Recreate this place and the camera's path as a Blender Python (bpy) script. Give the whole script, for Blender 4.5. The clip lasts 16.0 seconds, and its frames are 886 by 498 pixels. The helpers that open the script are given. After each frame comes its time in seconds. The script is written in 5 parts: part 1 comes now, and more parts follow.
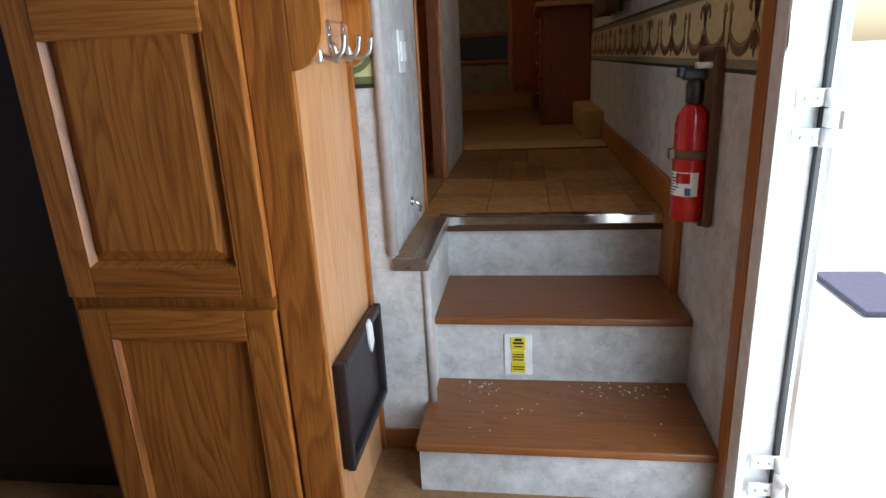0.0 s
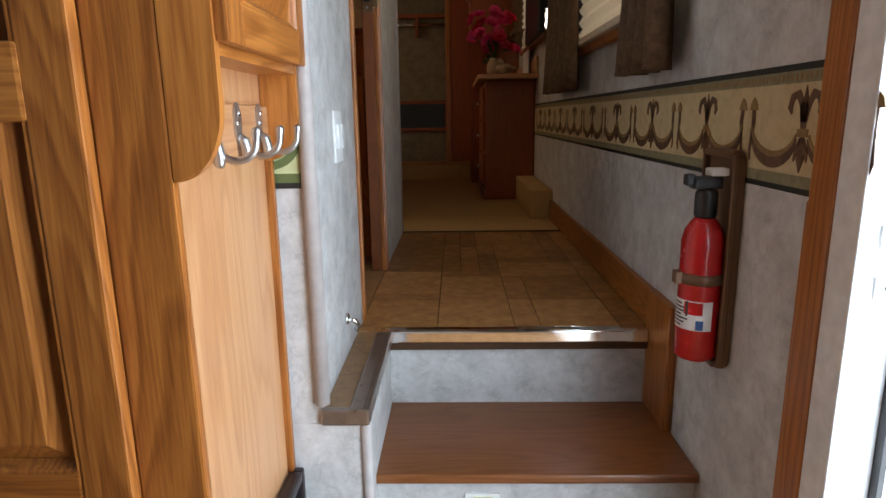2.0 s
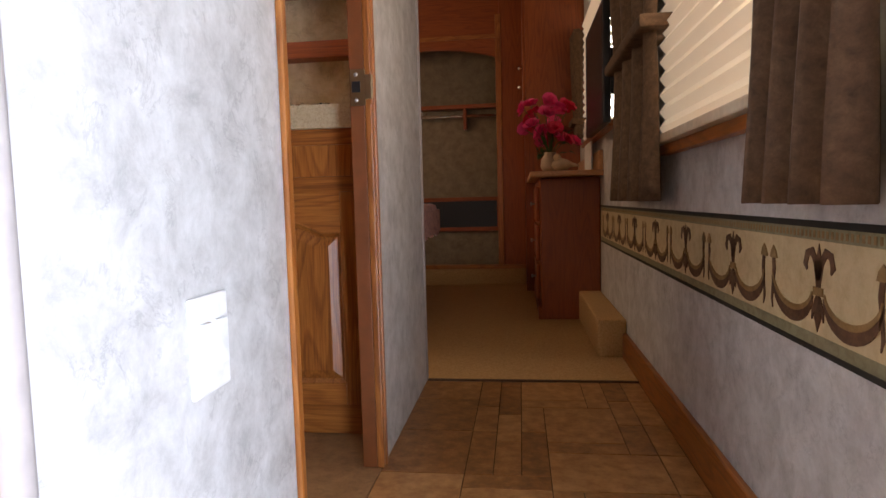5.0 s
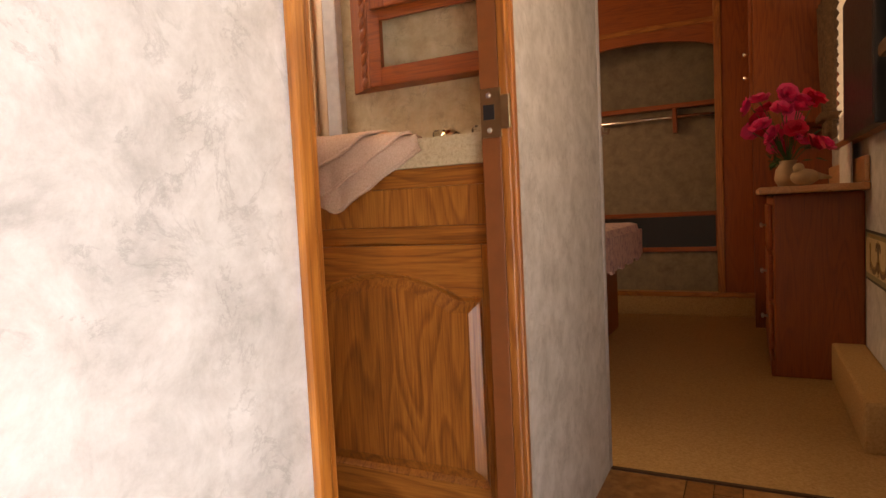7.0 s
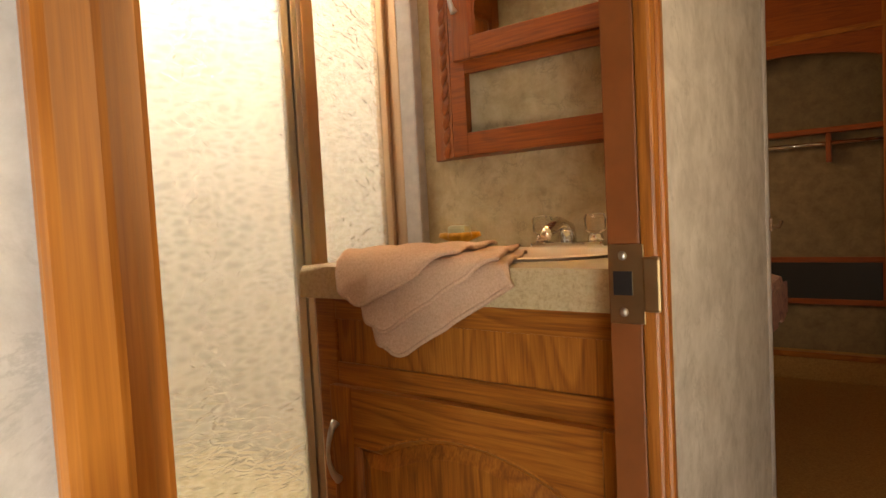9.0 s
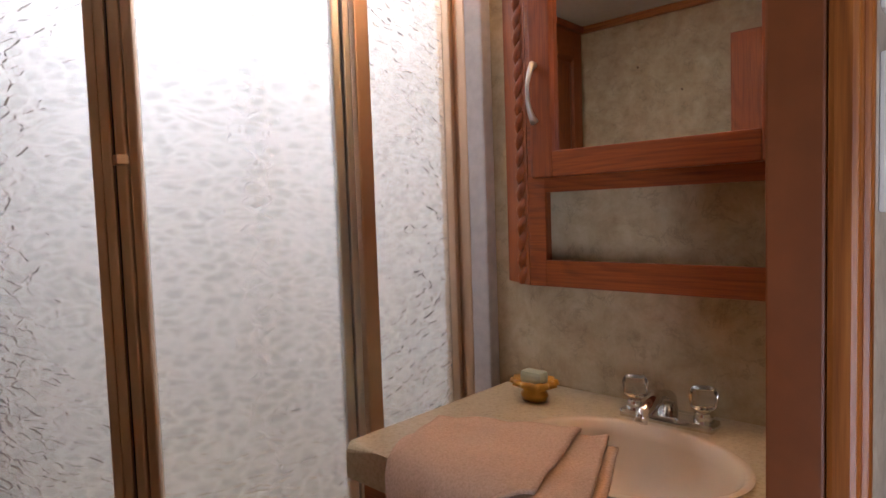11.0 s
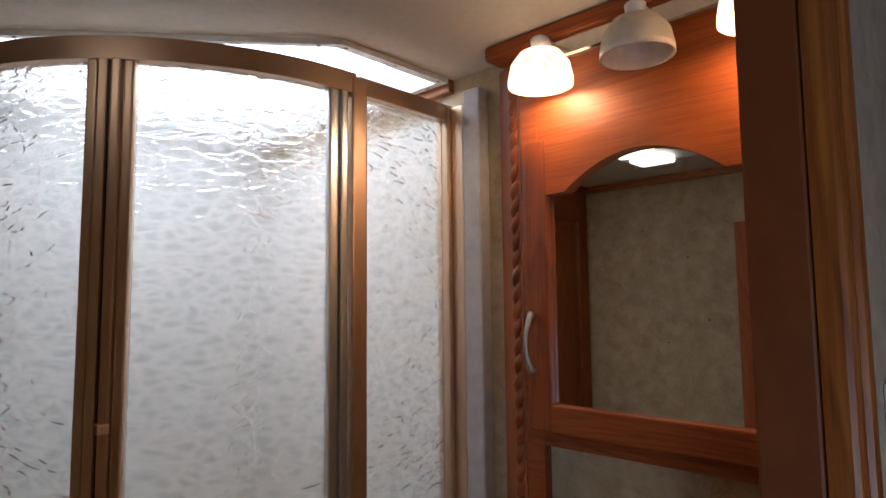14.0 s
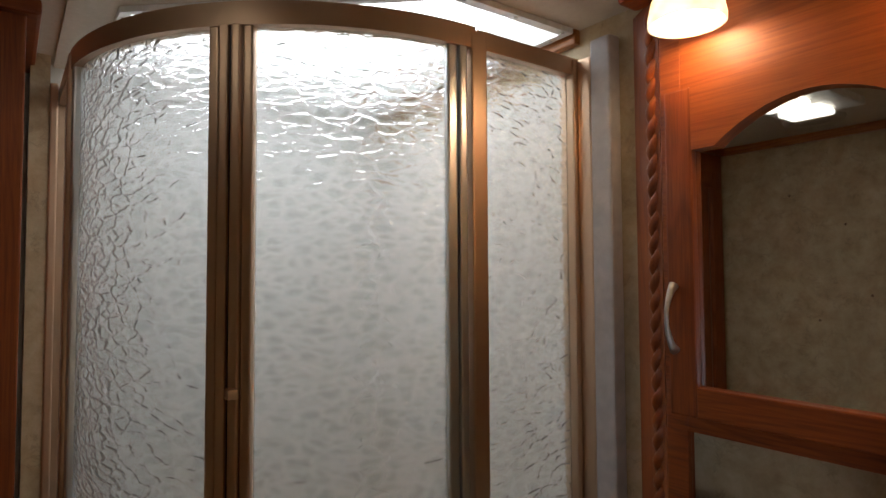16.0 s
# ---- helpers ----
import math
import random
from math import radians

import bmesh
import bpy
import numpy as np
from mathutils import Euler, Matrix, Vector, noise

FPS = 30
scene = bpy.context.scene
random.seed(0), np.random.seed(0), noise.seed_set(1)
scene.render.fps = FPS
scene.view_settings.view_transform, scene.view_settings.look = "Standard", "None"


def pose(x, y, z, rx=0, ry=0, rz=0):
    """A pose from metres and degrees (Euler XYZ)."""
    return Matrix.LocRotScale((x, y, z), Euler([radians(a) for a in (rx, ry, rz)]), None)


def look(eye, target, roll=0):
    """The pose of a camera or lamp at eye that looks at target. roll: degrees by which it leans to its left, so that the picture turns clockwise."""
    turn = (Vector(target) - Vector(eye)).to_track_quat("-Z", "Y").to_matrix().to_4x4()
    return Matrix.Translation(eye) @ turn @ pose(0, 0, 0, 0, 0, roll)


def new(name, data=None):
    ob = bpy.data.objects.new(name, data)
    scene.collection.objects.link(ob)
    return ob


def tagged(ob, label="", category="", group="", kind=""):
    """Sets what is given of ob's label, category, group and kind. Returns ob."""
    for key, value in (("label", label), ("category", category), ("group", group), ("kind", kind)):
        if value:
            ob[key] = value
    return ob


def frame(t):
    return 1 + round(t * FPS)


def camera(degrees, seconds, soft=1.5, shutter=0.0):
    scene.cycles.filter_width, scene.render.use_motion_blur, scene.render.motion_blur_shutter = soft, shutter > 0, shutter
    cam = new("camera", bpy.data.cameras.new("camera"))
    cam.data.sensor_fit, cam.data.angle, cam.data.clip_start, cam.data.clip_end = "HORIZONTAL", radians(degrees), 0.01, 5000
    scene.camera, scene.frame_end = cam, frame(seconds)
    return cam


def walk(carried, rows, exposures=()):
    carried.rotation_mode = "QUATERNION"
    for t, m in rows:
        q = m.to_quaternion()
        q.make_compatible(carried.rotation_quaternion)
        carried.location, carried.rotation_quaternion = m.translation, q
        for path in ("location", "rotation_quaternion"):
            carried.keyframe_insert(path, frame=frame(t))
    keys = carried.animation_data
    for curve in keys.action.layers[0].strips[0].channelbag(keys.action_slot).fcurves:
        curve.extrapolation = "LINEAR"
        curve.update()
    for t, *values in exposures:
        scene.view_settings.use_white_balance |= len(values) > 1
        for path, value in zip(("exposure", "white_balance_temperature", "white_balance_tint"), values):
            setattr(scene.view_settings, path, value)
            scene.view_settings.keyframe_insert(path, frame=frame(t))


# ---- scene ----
cam = camera(72.4, 16.0)
PATH = [
    (0, (0.002, 0.089, 1.094), (-0.273, 1.976, 0.493), -2.9),
    (0.5, (-0.015, 0.172, 1.099), (-0.197, 2.08, 0.526), -2.0),
    (1, (-0.054, 0.284, 1.123), (-0.117, 2.216, 0.608), -2.4),
    (1.5, (-0.081, 0.364, 1.142), (-0.102, 2.313, 0.697), -1.5),
    (2, (-0.077, 0.454, 1.155), (-0.12, 2.407, 0.727), -0.8),
    (2.5, (-0.052, 0.584, 1.165), (-0.168, 2.531, 0.721), -1.6),
    (3, (-0.018, 0.702, 1.18), (-0.154, 2.659, 0.794), -0.9),
    (3.5, (-0.002, 0.778, 1.204), (-0.153, 2.75, 0.906), -1.0),
    (6, (0.026, 1.406, 1.32), (-0.549, 3.319, 1.221), -2.1),
    (6.5, (0.034, 1.498, 1.354), (-0.794, 3.316, 1.258), -2.1),
    (7, (0.033, 1.571, 1.371), (-0.872, 3.35, 1.246), -2.8),
    (7.5, (0.01, 1.676, 1.399), (-0.977, 3.41, 1.267), -2.1),
    (8, (-0.035, 1.792, 1.44), (-1.125, 3.464, 1.301), -2.7),
    (8.5, (-0.097, 1.915, 1.529), (-1.283, 3.52, 1.396), -2.5),
    (9, (-0.138, 1.928, 1.612), (-1.323, 3.536, 1.509), -3.0),
    (11.3, (-0.262, 2.126, 1.957), (-1.634, 3.575, 1.833), -1.8),
    (11.5, (-0.261, 2.134, 1.977), (-1.631, 3.586, 1.849), -1.7),
    (12, (-0.277, 2.121, 2.009), (-1.611, 3.611, 2.006), -1.3),
    (12.5, (-0.281, 2.102, 2.079), (-1.56, 3.639, 2.098), -0.3),
    (13, (-0.255, 2.125, 2.148), (-1.62, 3.582, 2.265), -0.3),
    (13.5, (-0.248, 2.135, 2.193), (-1.631, 3.573, 2.339), -0.7),
    (14, (-0.255, 2.149, 2.238), (-1.634, 3.587, 2.412), -0.6),
    (14.5, (-0.281, 2.171, 2.263), (-1.734, 3.532, 2.446), -0.7),
    (15, (-0.301, 2.174, 2.278), (-1.881, 3.381, 2.494), -0.1),
    (15.5, (-0.312, 2.177, 2.272), (-1.941, 3.321, 2.458), -0.1),
    (16, (-0.332, 2.184, 2.231), (-1.954, 3.352, 2.32), -0.3),
]
EXPOSURES = [(0, 0.0, 6500, 10), (2.0, 0.25, 6500, 10), (2.6, 0.55, 6500, 10), (3.0, 1.0, 6250, 13), (3.5, 1.2, 6300, 14), (6.0, 1.0, 7300, 25), (7.0, 1.35, 9000, 27), (8.0, 1.5, 10400, 19),
             (9.0, 1.2, 10000, 15), (11.3, 0.55, 5800, 22), (12.5, 0.42, 5500, 22), (13.5, -0.1, 5700, 17), (14.5, -0.45, 6050, 14), (15.2, -0.6, 6150, 13), (16.0, -0.7, 6300, 11)]
walk(cam, [(t, look(eye, target, roll)) for t, eye, target, roll in PATH], EXPOSURES)

# ---- world and large lights ----
world = bpy.data.worlds.new("sky")
scene.world = world
world.use_nodes = True
wn = world.node_tree
sky = wn.nodes.new("ShaderNodeTexSky")
sky.sky_type, sky.sun_disc = "NISHITA", False
sky.sun_elevation, sky.sun_rotation = radians(52), radians(60)
wn.links.new(sky.outputs[0], wn.nodes["Background"].inputs[0])
wn.nodes["Background"].inputs[1].default_value = 0.15


def lamp(name, kind, energy, m, size=(1, 1), color=(1, 1, 1)):
    data = bpy.data.lights.new(name, kind)
    data.energy, data.color = energy, color
    if kind == "AREA":
        data.shape, data.size, data.size_y = "RECTANGLE", size[0], size[1]
    if kind == "POINT":
        data.shadow_soft_size = size[0]
    ob = new(name, data)
    ob.matrix_world = m
    return ob


sun = lamp("sun", "SUN", 5.0, look((6, 3, 8), (0, 0, 0)), color=(1, 0.95, 0.87))
sun.data.angle = radians(0.5)
DOOR_LIGHT = lamp("door_daylight", "AREA", 32, look((0.56, 0.72, 1.05), (-0.6, 0.86, 0.95)), (0.75, 1.7), (0.72, 0.86, 1.0))
# added fill from the unseen rear of the room; no window is built there
LIVING_LIGHT = lamp("living_fill", "AREA", 1.2, look((-0.6, -3.4, 1.5), (-0.6, 0, 1.4)), (1.6, 0.9), (0.95, 0.97, 1.0))
# added fill from the bed side; its window is assumed, not built
BED_LIGHT = lamp("bedroom_fill", "AREA", 8.5, look((-2.3, 4.3, 2.25), (0.1, 4.3, 0.6)), (1.0, 0.6), (1.0, 0.74, 0.46))
SIDE_LIGHT = lamp("side_window_daylight", "AREA", 1.8, look((0.37, 2.48, 1.75), (-0.6, 2.7, 1.2)), (0.6, 0.6), (1.0, 0.80, 0.55))

# ---- materials ----


def mat(name, rough=0.5, metal=0.0):
    m = bpy.data.materials.new(name)
    m.use_nodes = True
    p = m.node_tree.nodes["Principled BSDF"]
    p.inputs["Roughness"].default_value, p.inputs["Metallic"].default_value = rough, metal
    return m, m.node_tree, p


def node(nt, kind, **values):
    n = nt.nodes.new(kind)
    for k, v in values.items():
        n.inputs[k].default_value = v
    return n


def ramp(nt, fac, stops):
    r = nt.nodes.new("ShaderNodeValToRGB")
    while len(r.color_ramp.elements) < len(stops):
        r.color_ramp.elements.new(0.5)
    for e, (at, c) in zip(r.color_ramp.elements, stops):
        e.position, e.color = at, (*c, 1)
    nt.links.new(fac, r.inputs[0])
    return r.outputs[0]


def bump(nt, p, height, strength, distance=0.002):
    b = node(nt, "ShaderNodeBump", Strength=strength, Distance=distance)
    nt.links.new(height, b.inputs["Height"])
    nt.links.new(b.outputs[0], p.inputs["Normal"])


def coords(nt, scale=(1, 1, 1), turn=(0, 0, 0), per_object=True):
    c = nt.nodes.new("ShaderNodeTexCoord")
    mp = node(nt, "ShaderNodeMapping", Scale=scale, Rotation=turn)
    nt.links.new(c.outputs["Object"], mp.inputs[0])
    if per_object:
        info = nt.nodes.new("ShaderNodeObjectInfo")
        add = nt.nodes.new("ShaderNodeVectorMath")
        add.operation = "MULTIPLY_ADD"
        nt.links.new(info.outputs["Random"], add.inputs[0])
        add.inputs[1].default_value = (7, 11, 13)
        nt.links.new(mp.outputs[0], add.inputs[2])
        return add.outputs[0]
    return mp.outputs[0]


def wood(name, dark, mid, light, axis="z", rough=0.34, figure=0.14):
    """Oak with pores and cathedral figure along one axis."""
    m, nt, p = mat(name, rough)
    along = {"x": 0, "y": 1, "z": 2}[axis]
    v = coords(nt, [0.13 if i == along else 1.0 for i in range(3)])
    w = coords(nt, [0.03 if i == along else 1.0 for i in range(3)])
    big = node(nt, "ShaderNodeTexNoise", Scale=6.5, Detail=2.5, Roughness=0.4, Distortion=0.15)
    nt.links.new(v, big.inputs["Vector"])
    wave = nt.nodes.new("ShaderNodeMath")
    wave.operation = "MULTIPLY"
    wave.inputs[1].default_value = 20.0
    nt.links.new(big.outputs["Fac"], wave.inputs[0])
    saw = nt.nodes.new("ShaderNodeMath")
    saw.operation = "FRACT"
    nt.links.new(wave.outputs[0], saw.inputs[0])
    rings = ramp(nt, saw.outputs[0], [(0.0, (0.25,) * 3), (0.10, (0.0,) * 3), (0.30, (0.55,) * 3), (0.85, (1.0,) * 3), (1.0, (0.25,) * 3)])
    fine = node(nt, "ShaderNodeTexNoise", Scale=260.0, Detail=3.0, Roughness=0.7)
    nt.links.new(w, fine.inputs["Vector"])
    tone = node(nt, "ShaderNodeTexNoise", Scale=2.5, Detail=2.0)
    nt.links.new(v, tone.inputs["Vector"])
    total = None
    for source, share in ((rings, figure), (fine.outputs["Fac"], 0.62 - figure), (tone.outputs["Fac"], 0.38)):
        add = nt.nodes.new("ShaderNodeMath")
        add.operation = "MULTIPLY_ADD"
        add.inputs[1].default_value = share
        nt.links.new(source, add.inputs[0])
        if total is None:
            add.inputs[2].default_value = 0.0
        else:
            nt.links.new(total, add.inputs[2])
        total = add.outputs[0]
    col = ramp(nt, total, [(0.32, dark), (0.49, mid), (0.64, light)])
    nt.links.new(col, p.inputs["Base Color"])
    shine = node(nt, "ShaderNodeMapRange", **{"To Min": rough - 0.08, "To Max": rough + 0.12})
    nt.links.new(fine.outputs["Fac"], shine.inputs[0])
    nt.links.new(shine.outputs[0], p.inputs["Roughness"])
    bump(nt, p, total, 0.18, 0.001)
    return m


OAK_Z = wood("oak_upright", (0.155, 0.044, 0.008), (0.31, 0.100, 0.018), (0.46, 0.170, 0.034))
OAK_X = wood("oak_along_x", (0.155, 0.044, 0.008), (0.31, 0.100, 0.018), (0.46, 0.170, 0.034), "x")
OAK_Y = wood("oak_along_y", (0.155, 0.044, 0.008), (0.31, 0.100, 0.018), (0.46, 0.170, 0.034), "y")
OAK_PALE = wood("oak_veneer", (0.38, 0.165, 0.066), (0.50, 0.245, 0.108), (0.58, 0.315, 0.155))
OAK_PALE_Y = wood("oak_veneer_y", (0.38, 0.165, 0.066), (0.50, 0.245, 0.108), (0.58, 0.315, 0.155), "y")
TREAD = wood("tread_laminate", (0.14, 0.042, 0.012), (0.20, 0.068, 0.020), (0.25, 0.09, 0.03), "x", 0.32)
CHERRY = wood("cherry_upright", (0.13, 0.022, 0.003), (0.24, 0.050, 0.006), (0.32, 0.078, 0.011), "z", 0.44, 0.10)
CHERRY_X = wood("cherry_along_x", (0.13, 0.022, 0.003), (0.24, 0.050, 0.006), (0.32, 0.078, 0.011), "x", 0.44, 0.10)
CHERRY_Y = wood("cherry_along_y", (0.13, 0.022, 0.003), (0.24, 0.050, 0.006), (0.32, 0.078, 0.011), "y", 0.44, 0.10)


def speckle(name, a, b, c, scale, rough=0.6, bumps=0.0, veins=0.0):
    m, nt, p = mat(name, rough)
    v = coords(nt, per_object=False)
    n1 = node(nt, "ShaderNodeTexNoise", Scale=scale, Detail=10.0, Roughness=0.72, Distortion=0.25)
    nt.links.new(v, n1.inputs["Vector"])
    col = ramp(nt, n1.outputs["Fac"], [(0.3, a), (0.5, b), (0.7, c)])
    if veins:
        n2 = node(nt, "ShaderNodeTexNoise", Scale=scale * 0.9, Detail=8.0, Roughness=0.68, Distortion=0.5)
        nt.links.new(v, n2.inputs["Vector"])
        line = ramp(nt, n2.outputs["Fac"], [(0.475, (1, 1, 1)), (0.5, (1 - veins,) * 3), (0.525, (1, 1, 1))])
        patch = node(nt, "ShaderNodeTexNoise", Scale=scale * 1.3, Detail=3.0)
        nt.links.new(v, patch.inputs["Vector"])
        where = ramp(nt, patch.outputs["Fac"], [(0.46, (0, 0, 0)), (0.58, (1, 1, 1))])
        mul = nt.nodes.new("ShaderNodeMix")
        mul.data_type, mul.blend_type = "RGBA", "MULTIPLY"
        nt.links.new(where, mul.inputs[0])
        nt.links.new(col, mul.inputs[6])
        nt.links.new(line, mul.inputs[7])
        col = mul.outputs[2]
    nt.links.new(col, p.inputs["Base Color"])
    if bumps:
        bump(nt, p, n1.outputs["Fac"], bumps)
    return m


WALL = speckle("marbled_wallboard", (0.36, 0.35, 0.335), (0.52, 0.51, 0.495), (0.66, 0.655, 0.645), 15, 0.5, 0.2, 0.2)
BATHWALL = speckle("tan_marbled_wallboard", (0.35, 0.25, 0.13), (0.47, 0.36, 0.21), (0.57, 0.46, 0.29), 14, 0.6, 0.12, 0.25)
# tan wallboard darkened in colour for the shade inside the closet
CLOSETWALL = speckle("shaded_closet_board", (0.13, 0.095, 0.055), (0.19, 0.145, 0.09), (0.24, 0.19, 0.12), 16, 0.7, 0.06, 0.1)
CEIL = speckle("ceiling_panel", (0.58, 0.51, 0.41), (0.62, 0.55, 0.45), (0.66, 0.59, 0.49), 60, 0.7, 0.1)
CARPET = speckle("tan_carpet", (0.34, 0.19, 0.065), (0.48, 0.29, 0.11), (0.58, 0.38, 0.17), 120, 0.95, 0.9)
COUNTER = speckle("speckled_countertop", (0.36, 0.26, 0.15), (0.52, 0.41, 0.25), (0.58, 0.48, 0.32), 150, 0.28, 0.0)
SINK = speckle("cream_basin", (0.66, 0.52, 0.37), (0.68, 0.54, 0.39), (0.70, 0.56, 0.41), 8, 0.25)
TOWEL = speckle("peach_terry", (0.48, 0.30, 0.20), (0.60, 0.40, 0.28), (0.68, 0.47, 0.35), 260, 0.95, 1.0)
CURTAIN = speckle("brown_curtain", (0.055, 0.028, 0.012), (0.11, 0.06, 0.028), (0.17, 0.10, 0.05), 45, 0.8, 0.2)
QUILT = speckle("patterned_quilt", (0.20, 0.14, 0.24), (0.62, 0.46, 0.46), (0.72, 0.62, 0.58), 28, 0.9, 0.3)
TILE = speckle("brown_vinyl_tile", (0.15, 0.075, 0.03), (0.24, 0.13, 0.055), (0.31, 0.18, 0.085), 22, 0.42, 0.15, 0.25)
GROUND = speckle("pale_concrete", (0.72, 0.71, 0.69), (0.77, 0.76, 0.74), (0.82, 0.81, 0.79), 5, 0.9, 0.3)
CREAM = speckle("cream_plastic", (0.62, 0.54, 0.38), (0.66, 0.58, 0.42), (0.69, 0.61, 0.45), 6, 0.35)
SHOWERWALL = speckle("white_shower_surround", (0.74, 0.74, 0.72), (0.78, 0.78, 0.76), (0.82, 0.82, 0.80), 5, 0.3)
PRINT_CREAM = speckle("border_cream", (0.42, 0.32, 0.16), (0.52, 0.41, 0.23), (0.58, 0.47, 0.28), 30, 0.55)
PRINT_GREEN = speckle("border_sage", (0.16, 0.14, 0.07), (0.22, 0.20, 0.11), (0.27, 0.25, 0.14), 60, 0.55)
PRINT_BROWN = speckle("border_brown", (0.06, 0.025, 0.012), (0.11, 0.05, 0.022), (0.17, 0.09, 0.04), 50, 0.55)
PRINT_GOLD = speckle("border_gold", (0.17, 0.10, 0.03), (0.25, 0.15, 0.05), (0.31, 0.2, 0.08), 50, 0.55)


def plain(name, color, rough=0.45, metal=0.0, grain=40.0):
    """A plain finish with slight mottling in colour and gloss."""
    m, nt, p = mat(name, rough, metal)
    n = node(nt, "ShaderNodeTexNoise", Scale=grain, Detail=4.0)
    nt.links.new(coords(nt), n.inputs["Vector"])
    nt.links.new(ramp(nt, n.outputs["Fac"], [(0.3, [c * 0.88 for c in color]), (0.7, [min(1, c * 1.08) for c in color])]), p.inputs["Base Color"])
    r = node(nt, "ShaderNodeMapRange", **{"To Min": max(0.03, rough - 0.07), "To Max": rough + 0.07})
    nt.links.new(n.outputs["Fac"], r.inputs[0])
    nt.links.new(r.outputs[0], p.inputs["Roughness"])
    return m


WHITE = plain("white_plastic", (0.78, 0.78, 0.77), 0.35)
WHITE_METAL = plain("white_enamel", (0.8, 0.8, 0.8), 0.4)
BLACK = plain("black_plastic", (0.012, 0.011, 0.011), 0.4)
DARKPANEL = plain("dark_brown_panel", (0.022, 0.016, 0.018), 0.38)
SHADED_OAK = plain("shaded_oak_front", (0.016, 0.006, 0.004), 0.5)
RED = plain("red_enamel", (0.46, 0.012, 0.012), 0.25)
CHROME = plain("chrome", (0.78, 0.78, 0.78), 0.1, 1.0)
NICKEL = plain("brushed_nickel", (0.55, 0.54, 0.53), 0.40, 1.0)
BRONZE = plain("bronze_bracket", (0.16, 0.085, 0.045), 0.4, 0.3)
GILT = plain("champagne_aluminium", (0.62, 0.44, 0.30), 0.42, 1.0, 6.0)
ALU = plain("satin_aluminium", (0.66, 0.66, 0.65), 0.32, 1.0, 6.0)
DULL_METAL = plain("dull_grey_brown_metal", (0.34, 0.28, 0.24), 0.3, 0.85)
BRASS = plain("aged_brass_plate", (0.30, 0.20, 0.10), 0.35, 0.9)
YELLOW = plain("yellow_label", (0.72, 0.58, 0.02), 0.5)
LABEL_BLUE = plain("blue_label", (0.03, 0.10, 0.28), 0.5)
INK = plain("black_ink", (0.015, 0.015, 0.012), 0.6)
PAPER = plain("white_paper", (0.75, 0.74, 0.72), 0.7)
BEAD = plain("grey_bead", (0.42, 0.38, 0.36), 0.5)
CASING = plain("tan_jamb_laminate", (0.20, 0.055, 0.010), 0.5)
GROUT = plain("dark_grout", (0.07, 0.032, 0.013), 0.9)
PINK = plain("pink_petal", (0.88, 0.07, 0.26), 0.6)
CRIMSON = plain("crimson_petal", (0.66, 0.015, 0.07), 0.6)
LEAF = plain("green_leaf", (0.03, 0.09, 0.02), 0.6)
STONEWARE = plain("tan_stoneware", (0.40, 0.27, 0.15), 0.5)
AMBER = plain("amber_dish", (0.55, 0.25, 0.02), 0.35)
SOAP = plain("pale_green_soap", (0.45, 0.47, 0.33), 0.5)
CRUMB = plain("white_crumbs", (0.7, 0.68, 0.64), 0.8)
SHADEFABRIC = plain("cream_pleated_shade", (0.70, 0.60, 0.45), 0.85)
MAT_GREY = plain("grey_mat", (0.17, 0.18, 0.27), 0.9)

MIRROR, nt_, p_ = mat("mirror_glass", 0.015, 1.0)
p_.inputs["Base Color"].default_value = (0.86, 0.88, 0.86, 1)

CLEAR, nt_, p_ = mat("clear_acrylic", 0.06)
p_.inputs["Base Color"].default_value = (0.95, 0.96, 0.97, 1)
p_.inputs["Transmission Weight"].default_value = 1.0

OBSCURE, nt_, p_ = mat("hammered_obscure_glass", 0.15)
p_.inputs["Transmission Weight"].default_value = 0.78
p_.inputs["IOR"].default_value = 1.4
v_ = coords(nt_, (1, 1, 2.1), per_object=False)
warp_ = node(nt_, "ShaderNodeTexNoise", Scale=16.0, Detail=2.0)
nt_.links.new(v_, warp_.inputs["Vector"])
sum_ = nt_.nodes.new("ShaderNodeVectorMath")
sum_.operation = "MULTIPLY_ADD"
nt_.links.new(warp_.outputs["Color"], sum_.inputs[0])
sum_.inputs[1].default_value = (0.045, 0.045, 0.045)
nt_.links.new(v_, sum_.inputs[2])
cells_ = node(nt_, "ShaderNodeTexVoronoi", Scale=28.0)
cells_.feature = "DISTANCE_TO_EDGE"
nt_.links.new(sum_.outputs[0], cells_.inputs["Vector"])
ridge_ = ramp(nt_, cells_.outputs["Distance"], [(0.0, (1, 1, 1)), (0.06, (0.86,) * 3), (0.22, (0.32,) * 3), (0.45, (0, 0, 0))])
# ridges are coloured paler than the hollows, for light catching the relief
nt_.links.new(ramp(nt_, ridge_, [(0.0, (0.79, 0.83, 0.81)), (0.4, (0.86, 0.895, 0.875)), (0.9, (1, 1, 1))]), p_.inputs["Base Color"])
bump(nt_, p_, ridge_, 0.8, 0.0023)


def glow(name, color, strength):
    m, nt, p = mat(name, 0.5)
    p.inputs["Base Color"].default_value = (*color, 1)
    p.inputs["Emission Color"].default_value = (*color, 1)
    p.inputs["Emission Strength"].default_value = strength
    return m


